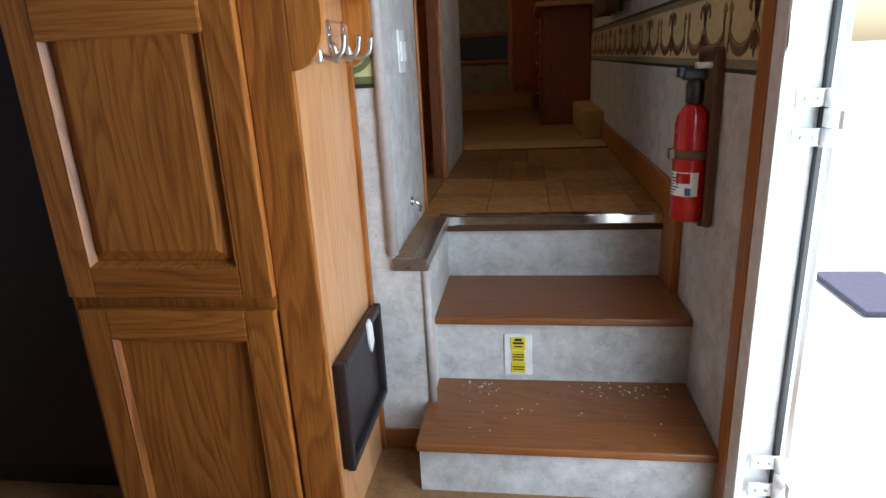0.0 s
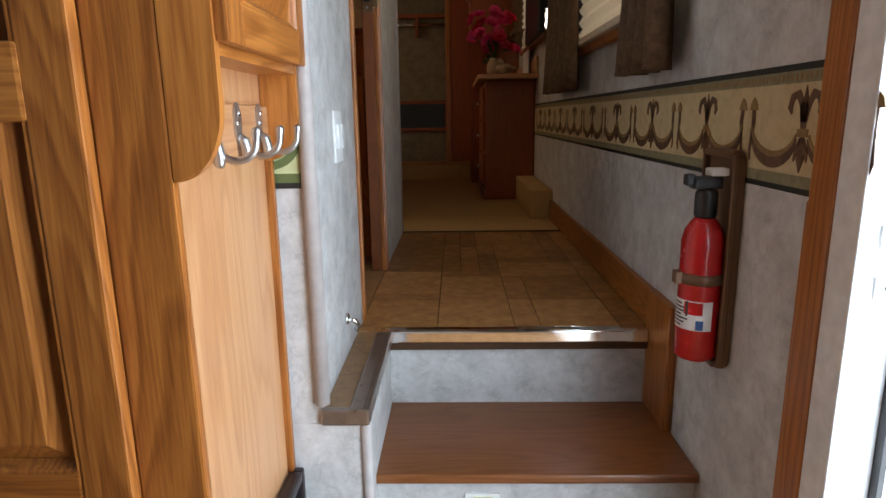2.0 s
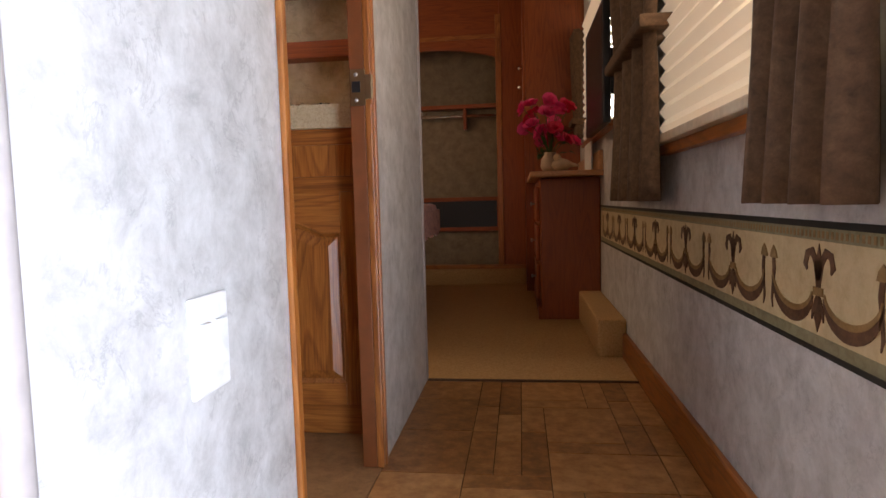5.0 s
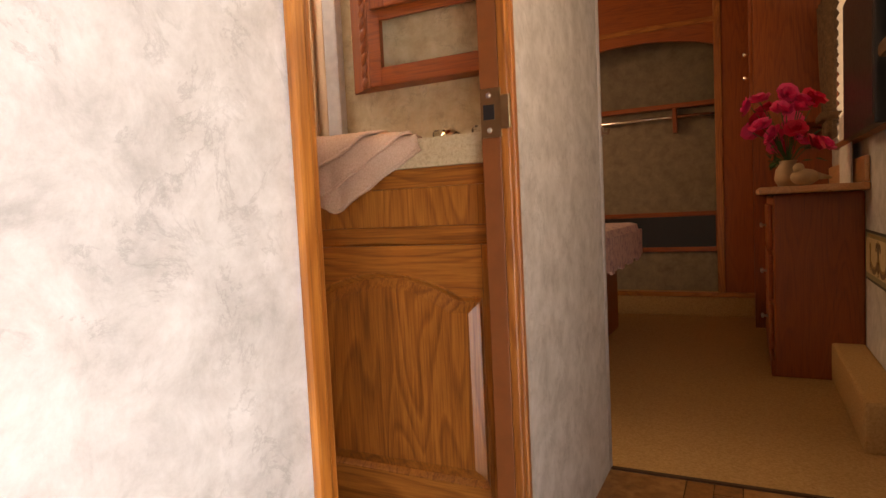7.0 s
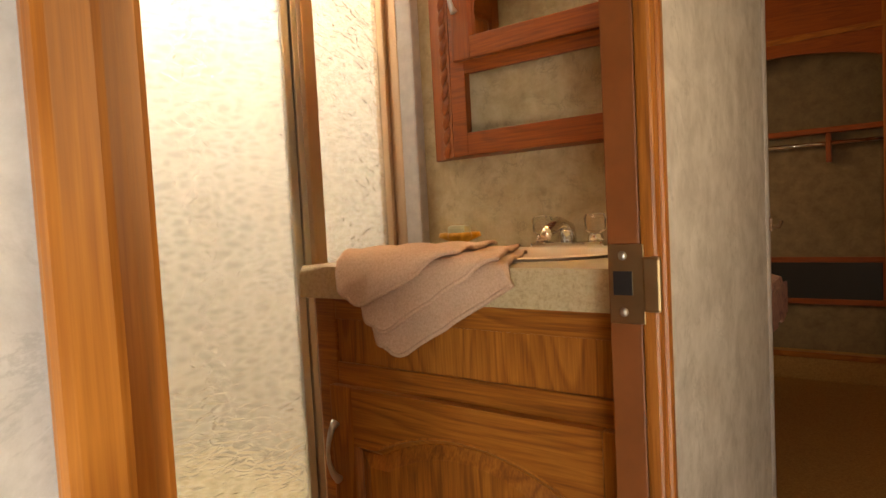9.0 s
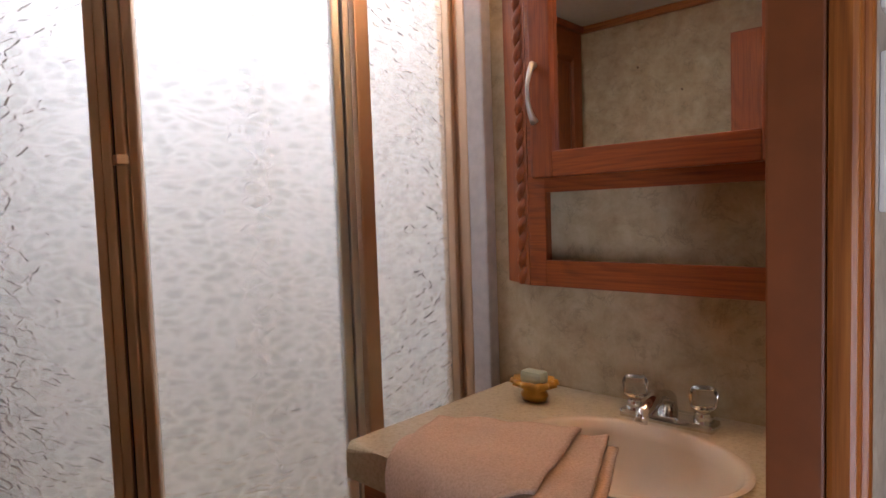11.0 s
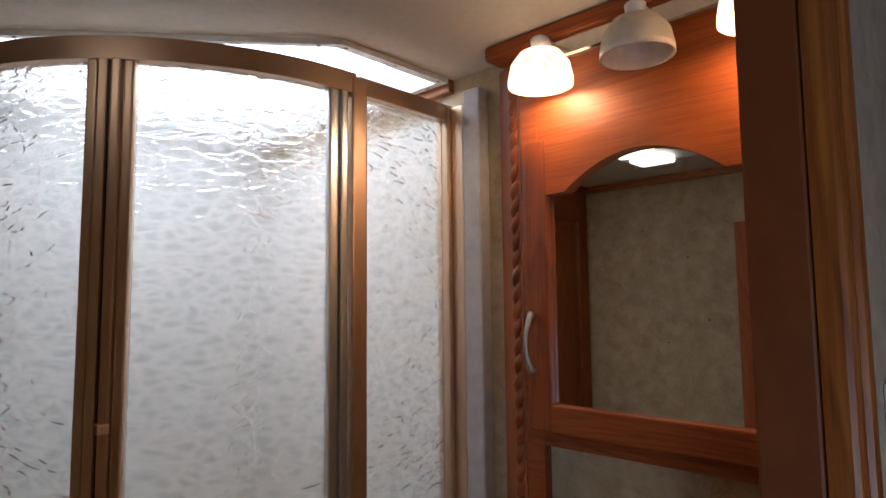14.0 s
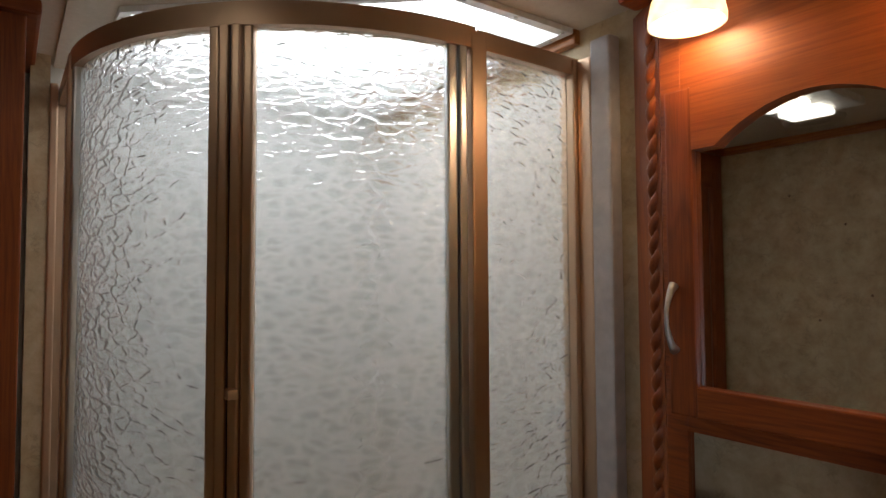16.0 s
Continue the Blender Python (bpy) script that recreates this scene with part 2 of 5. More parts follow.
SKYLIGHT = glow("daylit_acrylic", (0.95, 0.98, 1.0), 5.6)
SHADE_LIT = glow("lit_alabaster_glass", (1.0, 0.76, 0.44), 3.0)
LENS_LIT = glow("lit_ceiling_lens", (1.0, 0.93, 0.8), 3.2)
# the fabric emits a little itself, in place of daylight passing through
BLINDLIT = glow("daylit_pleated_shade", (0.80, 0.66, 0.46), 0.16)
nt_ = SHADE_LIT.node_tree
n_ = node(nt_, "ShaderNodeTexNoise", Scale=22.0, Detail=5.0, Distortion=1.2)
nt_.links.new(coords(nt_), n_.inputs["Vector"])
nt_.links.new(ramp(nt_, n_.outputs["Fac"], [(0.35, (1.0, 0.58, 0.25)), (0.6, (1.0, 0.80, 0.50))]), nt_.nodes["Principled BSDF"].inputs["Emission Color"])
ALABASTER = speckle("alabaster_glass", (0.55, 0.46, 0.34), (0.66, 0.58, 0.46), (0.72, 0.66, 0.56), 25, 0.35)
SKYPANE = glow("bright_window_pane", (0.9, 0.96, 1.0), 3.0)

# ---- mesh helpers ----


def mesh_ob(name, bm, material, parent=None, smooth=False):
    bmesh.ops.recalc_face_normals(bm, faces=bm.faces)
    me = bpy.data.meshes.new(name)
    bm.to_mesh(me)
    bm.free()
    me.materials.append(material)
    if smooth:
        me.polygons.foreach_set("use_smooth", [True] * len(me.polygons))
    ob = new(name, me)
    if parent:
        ob.parent = parent
    return ob


def add_box(bm, lo, hi, bevel=0.0):
    vs = bmesh.ops.create_cube(bm, size=1.0)["verts"]
    for v in vs:
        v.co = Vector([(lo[i] + hi[i]) / 2 + v.co[i] * (hi[i] - lo[i]) for i in range(3)])
    if bevel:
        es = {e for v in vs for e in v.link_edges}
        bmesh.ops.bevel(bm, geom=list(es), offset=bevel, segments=2, affect="EDGES", profile=0.6)


def box(name, lo, hi, material, parent=None, bevel=0.0):
    bm = bmesh.new()
    add_box(bm, lo, hi, bevel)
    return mesh_ob(name, bm, material, parent)


def boxes(name, items, material, parent=None, bevel=0.0):
    bm = bmesh.new()
    for lo, hi in items:
        add_box(bm, lo, hi, bevel)
    return mesh_ob(name, bm, material, parent)


def add_prism(bm, outline, axis, a, b, bevel=0.0):
    """A plate with a 2D outline, from a to b along an axis. The outline lies in the other two axes, in order."""
    def put(u, v, w):
        return {"x": (w, u, v), "y": (u, w, v), "z": (u, v, w)}[axis]
    lo = [bm.verts.new(put(u, v, a)) for u, v in outline]
    hi = [bm.verts.new(put(u, v, b)) for u, v in outline]
    n = len(outline)
    fs = [bm.faces.new(lo), bm.faces.new(hi)]
    for i in range(n):
        fs.append(bm.faces.new((lo[i], lo[(i + 1) % n], hi[(i + 1) % n], hi[i])))
    if bevel:
        es = [e for f in fs[:2] for e in f.edges]
        bmesh.ops.bevel(bm, geom=es, offset=bevel, segments=2, affect="EDGES")


def prism(name, outline, axis, a, b, material, parent=None, bevel=0.0):
    bm = bmesh.new()
    add_prism(bm, outline, axis, a, b, bevel)
    return mesh_ob(name, bm, material, parent)


def add_lathe(bm, profile, centre, segments=24, axis="z"):
    rings = []
    for r, h in profile:
        ring = []
        for i in range(segments):
            a = 2 * math.pi * i / segments
            c, s = r * math.cos(a), r * math.sin(a)
            off = {"z": (c, s, h), "x": (h, c, s), "y": (c, h, s)}[axis]
            ring.append(bm.verts.new(Vector(centre) + Vector(off)))
        rings.append(ring)
    for p, q in zip(rings, rings[1:]):
        for i in range(segments):
            j = (i + 1) % segments
            bm.faces.new((p[i], p[j], q[j], q[i]))
    for ring, prof in ((rings[0], profile[0]), (rings[-1], profile[-1])):
        if prof[0] > 1e-5:
            bm.faces.new(ring)


def lathe(name, profile, centre, material, parent=None, segments=24, axis="z"):
    bm = bmesh.new()
    add_lathe(bm, [(max(r, 0.0001), h) for r, h in profile], centre, segments, axis)
    return mesh_ob(name, bm, material, parent, True)


def add_tube(bm, path, radius, sides=10):
    pts = [Vector(p) for p in path]
    rings = []
    up = Vector((0.13, 0.27, 0.95))
    for i, p in enumerate(pts):
        d = (pts[min(i + 1, len(pts) - 1)] - pts[max(i - 1, 0)]).normalized()
        u = d.cross(up).normalized() if abs(d.dot(up)) < 0.97 else d.cross(Vector((1, 0, 0))).normalized()
        w = d.cross(u)
        r = radius[i] if isinstance(radius, (list, tuple)) else radius
        rings.append([bm.verts.new(p + r * (math.cos(2 * math.pi * k / sides) * u + math.sin(2 * math.pi * k / sides) * w)) for k in range(sides)])
    for a, b in zip(rings, rings[1:]):
        for k in range(sides):
            bm.faces.new((a[k], a[(k + 1) % sides], b[(k + 1) % sides], b[k]))
    bm.faces.new(rings[0])
    bm.faces.new(rings[-1])


def tube(name, path, radius, material, parent=None, sides=10):
    bm = bmesh.new()
    add_tube(bm, path, radius, sides)
    return mesh_ob(name, bm, material, parent, True)


def thing(name, label, category, at=(0, 0, 0), group=""):
    e = new(name)
    e.location = at
    e.empty_display_size = 0.05
    return tagged(e, label, category, group)


def place(parent, *parts):
    """Hang parts that were built in world metres on a thing that stands elsewhere."""
    for o in parts:
        o.parent = parent
        o.matrix_parent_inverse = Matrix.Translation(-Vector(parent.location))


def structure(ob, label, category):
    return tagged(ob, label, category, kind="structure")


# ---- plan ----
LOW, UP, TOP = 0.07, 0.62, 2.79
XL, XR = -0.33, 0.43
Y_FACE, Y_NOSE, Y_CARPET, Y_END = 1.50, 1.92, 3.265, 5.72
D0, D1, D_TOP = 2.012, 2.56, 2.52
BACK = 3.235
WT = 0.045

structure(box("floor_lower", (-2.4, -3.6, LOW - 0.05), (0.45, 1.55, LOW), TILE), "brown vinyl floor at the foot of the steps", "floor")
structure(box("floor_bath", (-2.3, 1.55, UP - 0.05), (XL - WT, BACK, UP), TILE), "brown vinyl bathroom floor", "floor")
hall = structure(box("floor_hall", (XL - WT, Y_NOSE - 0.005, UP - 0.05), (XR, Y_CARPET, UP - 0.004), GROUT), "brown stone-look vinyl tile hall floor", "floor")
structure(box("carpet_bedroom", (-2.4, Y_CARPET, UP - 0.05), (XR, 6.4, UP + 0.002), CARPET), "worn tan cut-pile bedroom carpet", "carpet")
structure(box("carpet_edge_strip", (XL, Y_CARPET - 0.006, UP - 0.004), (XR, Y_CARPET + 0.006, UP + 0.006), GROUT), "dark seam between tile and carpet", "trim")

# skylight opening: a square with one clipped corner over the shower
SX0, SX1, SY0, SY1 = -2.17, -1.25, 2.36, 3.21
sky_out = [(SX1, SY1), (SX0, SY1), (SX0, SY0), (SX1 - 0.46, SY0), (SX1, SY1 - 0.32)]


def inset(points, d):
    cx, cy = sum(p[0] for p in points) / len(points), sum(p[1] for p in points) / len(points)
    return [(cx + (x - cx) * (1 - d / 0.45), cy + (y - cy) * (1 - d / 0.45)) for x, y in points]


sky_in = inset(sky_out, 0.022)
bm = bmesh.new()
bx0, bx1, by0, by1 = SX0 + 0.01, SX1 - 0.01, SY0 + 0.01, SY1 - 0.01
add_box(bm, (-2.5, -3.7, TOP), (0.55, by0, TOP + 0.05))
add_box(bm, (-2.5, by1, TOP), (0.55, 6.5, TOP + 0.05))
add_box(bm, (-2.5, by0, TOP), (bx0, by1, TOP + 0.05))
add_box(bm, (bx1, by0, TOP), (0.55, by1, TOP + 0.05))
add_prism(bm, [(bx1, by0), (bx1, SY1 - 0.335), (SX1 - 0.475, by0)], "z", TOP, TOP + 0.05)
structure(mesh_ob("ceiling", bm, CEIL), "cream vinyl ceiling panels", "ceiling")
skl = thing("skylight", "five-sided white acrylic skylight over the shower", "skylight", (-1.7, 2.8, TOP))
bm = bmesh.new()
n = len(sky_out)
for i in range(n):
    a, b, c, d = sky_out[i], sky_out[(i + 1) % n], sky_in[(i + 1) % n], sky_in[i]
    add_prism(bm, [a, b, c, d], "z", TOP - 0.014, TOP - 0.001)
fr = mesh_ob("frame", bm, WHITE)
bm = bmesh.new()
for i in range(n):
    a, b = sky_in[i], sky_in[(i + 1) % n]
    vs = [bm.verts.new((*a, TOP - 0.002)), bm.verts.new((*b, TOP - 0.002)), bm.verts.new((*b, TOP + 0.10)), bm.verts.new((*a, TOP + 0.10))]
    bm.faces.new(vs)
well = mesh_ob("well", bm, WHITE)
dome = prism("dome", sky_in, "z", TOP + 0.085, TOP + 0.10, SKYLIGHT)
bm = bmesh.new()
for i in range(n):
    for f in (0.06, 0.5, 0.94):
        a, b = Vector(sky_out[i]), Vector(sky_out[(i + 1) % n])
        q = a.lerp(b, f) + (Vector((-1.71, 2.8)) - a.lerp(b, f)).normalized() * 0.011
        add_lathe(bm, [(0.005, 0), (0.004, -0.003)], (q.x, q.y, TOP - 0.014), 8)
screws = tagged(mesh_ob("screws", bm, NICKEL), kind="stuff")
place(skl, fr, well, dome, screws)

# walls
WY0, WY1, WZ0, WZ1 = 2.10, 2.86, 1.43, 2.25
structure(box("wall_east_front", (XR, 1.26, LOW - 0.3), (XR + WT, WY0, TOP), WALL), "grey marbled vinyl wallboard", "wall")
bm = bmesh.new()
add_box(bm, (XR, WY0, UP - 0.1), (XR + WT, WY1, WZ0))
add_box(bm, (XR, WY0, WZ1), (XR + WT, WY1, TOP))
BW0, BW1 = 3.85, 4.90
add_box(bm, (XR, WY1, UP - 0.1), (XR + WT, BW0, TOP))
add_box(bm, (XR, BW0, UP - 0.1), (XR + WT, BW1, 1.62))
add_box(bm, (XR, BW0, 2.28), (XR + WT, BW1, TOP))
add_box(bm, (XR, BW1, UP - 0.1), (XR + WT, 6.4, TOP))
structure(mesh_ob("wall_east", bm, WALL), "grey marbled vinyl wallboard with a window", "wall")
bm = bmesh.new()
add_box(bm, (XR, -3.6, LOW - 0.3), (XR + WT, 0.42, TOP))
add_box(bm, (XR, 0.42, 2.02), (XR + WT, 1.26, TOP))
structure(mesh_ob("wall_entry", bm, WALL), "marbled wallboard round the entry door", "wall")
bm = bmesh.new()
add_box(bm, (XL - WT, 1.55, UP - 0.1), (XL, D0, TOP))
add_box(bm, (XL - WT, D0, D_TOP), (XL, D1, TOP))
add_box(bm, (XL - WT, D1, UP - 0.1), (XL, Y_CARPET, TOP))
structure(mesh_ob("wall_hall", bm, WALL), "grey marbled wallboard with the bathroom doorway", "wall")
structure(box("wall_south", (-2.4, Y_FACE, LOW), (XL, 1.55, TOP), WALL), "grey marbled wallboard between the two levels", "wall")
structure(box("wall_bath_south", (-2.3, 1.55, UP - 0.05), (XL - WT, 1.556, TOP), BATHWALL), "tan marbled bathroom wallboard", "wall")
structure(box("wall_bath_north", (-2.3, BACK, UP - 0.05), (XL - WT, Y_CARPET - 0.001, TOP), BATHWALL), "tan marbled bathroom wallboard behind the vanity", "wall")
structure(box("wall_bath_east", (XL - WT - 0.004, D1 + 0.03, UP - 0.05), (XL - WT - 0.0005, BACK, TOP), BATHWALL), "tan marbled bathroom wallboard", "wall")
structure(box("wall_west", (-2.45, -3.6, LOW - 0.3), (-2.4, 6.4, TOP), WALL), "marbled outer wallboard", "wall")
structure(box("wall_back", (-2.45, -3.65, LOW - 0.3), (0.48, -3.6, TOP), WALL), "marbled wallboard at the rear", "wall")
structure(box("wall_north", (-2.45, 6.35, UP - 0.1), (0.48, 6.4, TOP), BATHWALL), "tan marbled wallboard behind the closet", "wall")
structure(box("wall_bath_west", (-2.3, 1.55, UP - 0.05), (-2.2, BACK, TOP), SHOWERWALL), "white shower surround wall", "wall")
structure(box("wall_shower_back", (-2.2, BACK - 0.012, UP), (-1.215, BACK - 0.001, 2.70), SHOWERWALL), "white shower surround wall", "wall")
structure(box("wall_shower_side", (-2.2, 2.22, UP), (-2.12, 2.262, TOP), BATHWALL), "tan marbled wallboard beside the shower", "wall")

# corner beads and trims
structure(tube("bead_hall", [(XL, Y_FACE, UP + 0.01), (XL, Y_FACE, TOP)], 0.014, BEAD), "rounded grey corner bead", "trim")
structure(tube("bead_end", [(XL - 0.004, Y_CARPET, UP), (XL - 0.004, Y_CARPET, TOP)], 0.010, BEAD), "rounded tan corner bead", "trim")
structure(boxes("jamb", [((XL - WT - 0.002, D1 - 0.016, UP), (XL - 0.012, D1, D_TOP)), ((XL - WT - 0.002, D0, D_TOP - 0.016), (XL - 0.012, D1, D_TOP))], CASING, bevel=0.002), "tan laminate bathroom door jamb", "door frame")
structure(box("jamb_hinge_side", (XL - 0.034, D0, UP), (XL + 0.002, D0 + 0.020, D_TOP), OAK_Z, bevel=0.003), "oak bathroom door jamb on the hinge side", "door frame")
structure(boxes("casing", [((XL, D0 - 0.016, UP), (XL + 0.010, D0 + 0.004, D_TOP + 0.04)), ((XL - 0.0115, D1 - 0.018, UP), (XL + 0.006, D1 - 0.001, D_TOP)), ((XL, D1 - 0.001, UP), (XL + 0.010, D1 + 0.014, D_TOP + 0.04)),
                           ((XL, D0, D_TOP), (XL + 0.010, D1, D_TOP + 0.04))], OAK_Z, bevel=0.004), "oak casing round the bathroom doorway", "door frame")
structure(boxes("crown_bath", [((-2.2, BACK - 0.02, TOP - 0.035), (-1.25, BACK, TOP)), ((-1.9, 1.556, TOP - 0.035), (-0.4, 1.576, TOP))], OAK_X, bevel=0.004), "narrow oak ceiling trim", "trim")
structure(box("ceiling_seam", (-2.2, 2.27, TOP - 0.006), (-0.4, 2.30, TOP), CEIL), "cream ceiling seam batten", "trim")

structure(box("threshold", (XL - WT - 0.01, D0 + 0.02, UP - 0.004), (XL - 0.001, D1 - 0.017, UP + 0.001), TILE, bevel=0.002), "brown vinyl strip under the bathroom doorway", "threshold")
# strike plate on the jamb, latch hook at the wall's end
sp = thing("strike_plate", "aged brass strike plate let into the door jamb", "strike plate", (XL - 0.028, D1 - 0.017, 1.532))
pl = box("plate", (XL - WT, D1 - 0.019, 1.492), (XL - 0.008, D1 - 0.0155, 1.575), BRASS, bevel=0.001)
wrap = box("lip", (XL - 0.010, D1 - 0.021, 1.505), (XL + 0.009, D1 - 0.014, 1.562), BRASS, bevel=0.003)
hole = box("hole", (XL - 0.04, D1 - 0.0205, 1.522), (XL - 0.02, D1 - 0.0185, 1.547), BLACK)
scr = lathe("screw", [(0.005, 0), (0.003, -0.002)], (XL - 0.03, D1 - 0.019, 1.563), NICKEL, axis="y", segments=10)
scr2 = lathe("screw", [(0.005, 0), (0.003, -0.002)], (XL - 0.03, D1 - 0.019, 1.504), NICKEL, axis="y", segments=10)
place(sp, pl, wrap, hole, scr, scr2)
hk = thing("door_latch", "small dark metal latch at the wall's end", "latch", (XL, Y_CARPET, 1.565))
place(hk, box("plate", (XL - 0.012, Y_CARPET - 0.004, 1.552), (XL + 0.010, Y_CARPET + 0.006, 1.578), BRONZE, bevel=0.002),
      tube("hook", [(XL + 0.006, Y_CARPET, 1.562), (XL + 0.022, Y_CARPET, 1.560), (XL + 0.026, Y_CARPET, 1.572)], 0.004, BRONZE))

# ---- steps ----
SX = -0.25


def step(name, z0, z1, y, depth, x0, label):
    t = thing(name, label, "step", (0.1, y, z0))
    place(t, box("riser", (x0, y + 0.022, z0), (XR - 0.001, y + 0.04, z1 - 0.022), WALL),
          box("tread", (x0 - 0.004, y, z1 - 0.022), (XR - 0.001, y + depth, z1), TREAD, bevel=0.006))
    return t


step("lower_step", LOW, 0.217, 1.305, 0.335, SX - 0.012, "low step with a brown laminate tread and grey riser")
step("upper_step", 0.217, 0.416, 1.598, 0.365, SX, "step with a brown laminate tread and grey riser")
structure(box("riser_top", (SX, 1.932, 0.416), (XR - 0.001, 1.95, UP - 0.024), WALL), "grey marbled riser under the landing edge", "riser")
structure(box("stair_cheek", (XL + 0.001, Y_FACE + 0.001, LOW), (SX, 1.96, UP - 0.03), WALL), "grey marbled low wall beside the steps", "wall")
structure(box("stair_cheek_front", (-0.40, Y_FACE - 0.003, LOW), (SX, Y_FACE + 0.002, UP - 0.03), WALL), "grey marbled low wall facing the room", "wall")
structure(tube("bead_stair", [(SX, Y_FACE, 0.217), (SX, Y_FACE, UP - 0.03)], 0.011, BEAD), "grey corner bead on the low wall", "trim")
nos = thing("nosing", "worn bronze aluminium stair nosing round the landing edge", "nosing", (SX, Y_NOSE, UP))
place(nos, boxes("front_strip", [((SX - 0.02, Y_NOSE - 0.012, UP - 0.03), (XR - 0.022, Y_NOSE + 0.004, UP + 0.002)), ((SX - 0.02, Y_NOSE - 0.004, UP - 0.002), (XR - 0.022, Y_NOSE + 0.022, UP + 0.003))], CHROME, bevel=0.004),
      boxes("side_strip", [((SX - 0.006, Y_FACE - 0.012, UP - 0.03), (SX + 0.008, Y_NOSE - 0.012, UP + 0.002)), ((SX - 0.03, Y_FACE - 0.012, UP - 0.002), (SX, Y_NOSE - 0.012, UP + 0.003)),
                           ((XL - 0.002, Y_FACE - 0.012, UP - 0.03), (SX, Y_FACE + 0.006, UP + 0.001))], DULL_METAL, bevel=0.004),
      box("ledge", (XL + 0.001, Y_FACE + 0.004, UP - 0.03), (SX - 0.004, Y_NOSE + 0.02, UP - 0.001), TILE))
structure(boxes("stair_trim", [((XR - 0.022, 1.775, 0.417), (XR, Y_NOSE + 0.02, 0.722))], OAK_Z, bevel=0.004), "brown wooden end board beside the landing", "trim")
structure(boxes("baseboard", [((XR - 0.018, Y_NOSE + 0.02, UP), (XR, 3.60, UP + 0.10))], OAK_Y, bevel=0.004), "brown wooden baseboard along the hall", "baseboard")
structure(boxes("baseboard_low", [((-0.40, Y_FACE - 0.012, LOW), (SX - 0.02, Y_FACE - 0.003, LOW + 0.06))], TREAD, bevel=0.003), "brown baseboard at the foot of the wall", "baseboard")
crumbs = bmesh.new()
for i in range(90):
    g = random.random()
    x = random.gauss(-0.13, 0.03) if g < 0.35 else (random.gauss(0.24, 0.06) if g < 0.75 else random.uniform(-0.2, 0.38))
    y = random.gauss(1.575, 0.02) if g < 0.75 else random.uniform(1.34, 1.6)
    s = random.uniform(0.001, 0.0032)
    m = pose(x, min(y, 1.61), 0.2172 + s * 0.4, random.uniform(0, 90), 30, random.uniform(0, 180))
    bmesh.ops.create_icosphere(crumbs, subdivisions=1, radius=s, matrix=m @ Matrix.Diagonal((1.6, 0.9, 0.5, 1)))
tagged(mesh_ob("crumbs", crumbs, CRUMB), "pale crumbs scattered over the lower tread", "crumbs", kind="stuff")

# outlet cover with a yellow notice on the riser
oc = thing("outlet_cover", "white cover plate with a yellow printed label on the riser", "outlet", (-0.024, 1.62, 0.297))
bars = bmesh.new()
for zz, w, h in ((0.345, 0.020, 0.007), (0.335, 0.030, 0.006), (0.325, 0.024, 0.004), (0.300, 0.032, 0.003), (0.293, 0.032, 0.003), (0.284, 0.028, 0.003), (0.262, 0.032, 0.003), (0.255, 0.03, 0.003)):
    add_box(bars, (-0.024 - w / 2, 1.6105, zz - h / 2), (-0.024 + w / 2, 1.6125, zz + h / 2))
yl = boxes("label", [((-0.044, 1.612, 0.245), (-0.004, 1.615, 0.275)), ((-0.041, 1.612, 0.277), (-0.007, 1.615, 0.312)), ((-0.044, 1.612, 0.314), (-0.004, 1.615, 0.352))], YELLOW, bevel=0.001)
place(oc, box("plate", (-0.063, 1.615, 0.235), (0.014, 1.621, 0.360), WHITE, bevel=0.003), yl, tagged(mesh_ob("print", bars, INK), kind="stuff"))

# ---- panelled doors ----


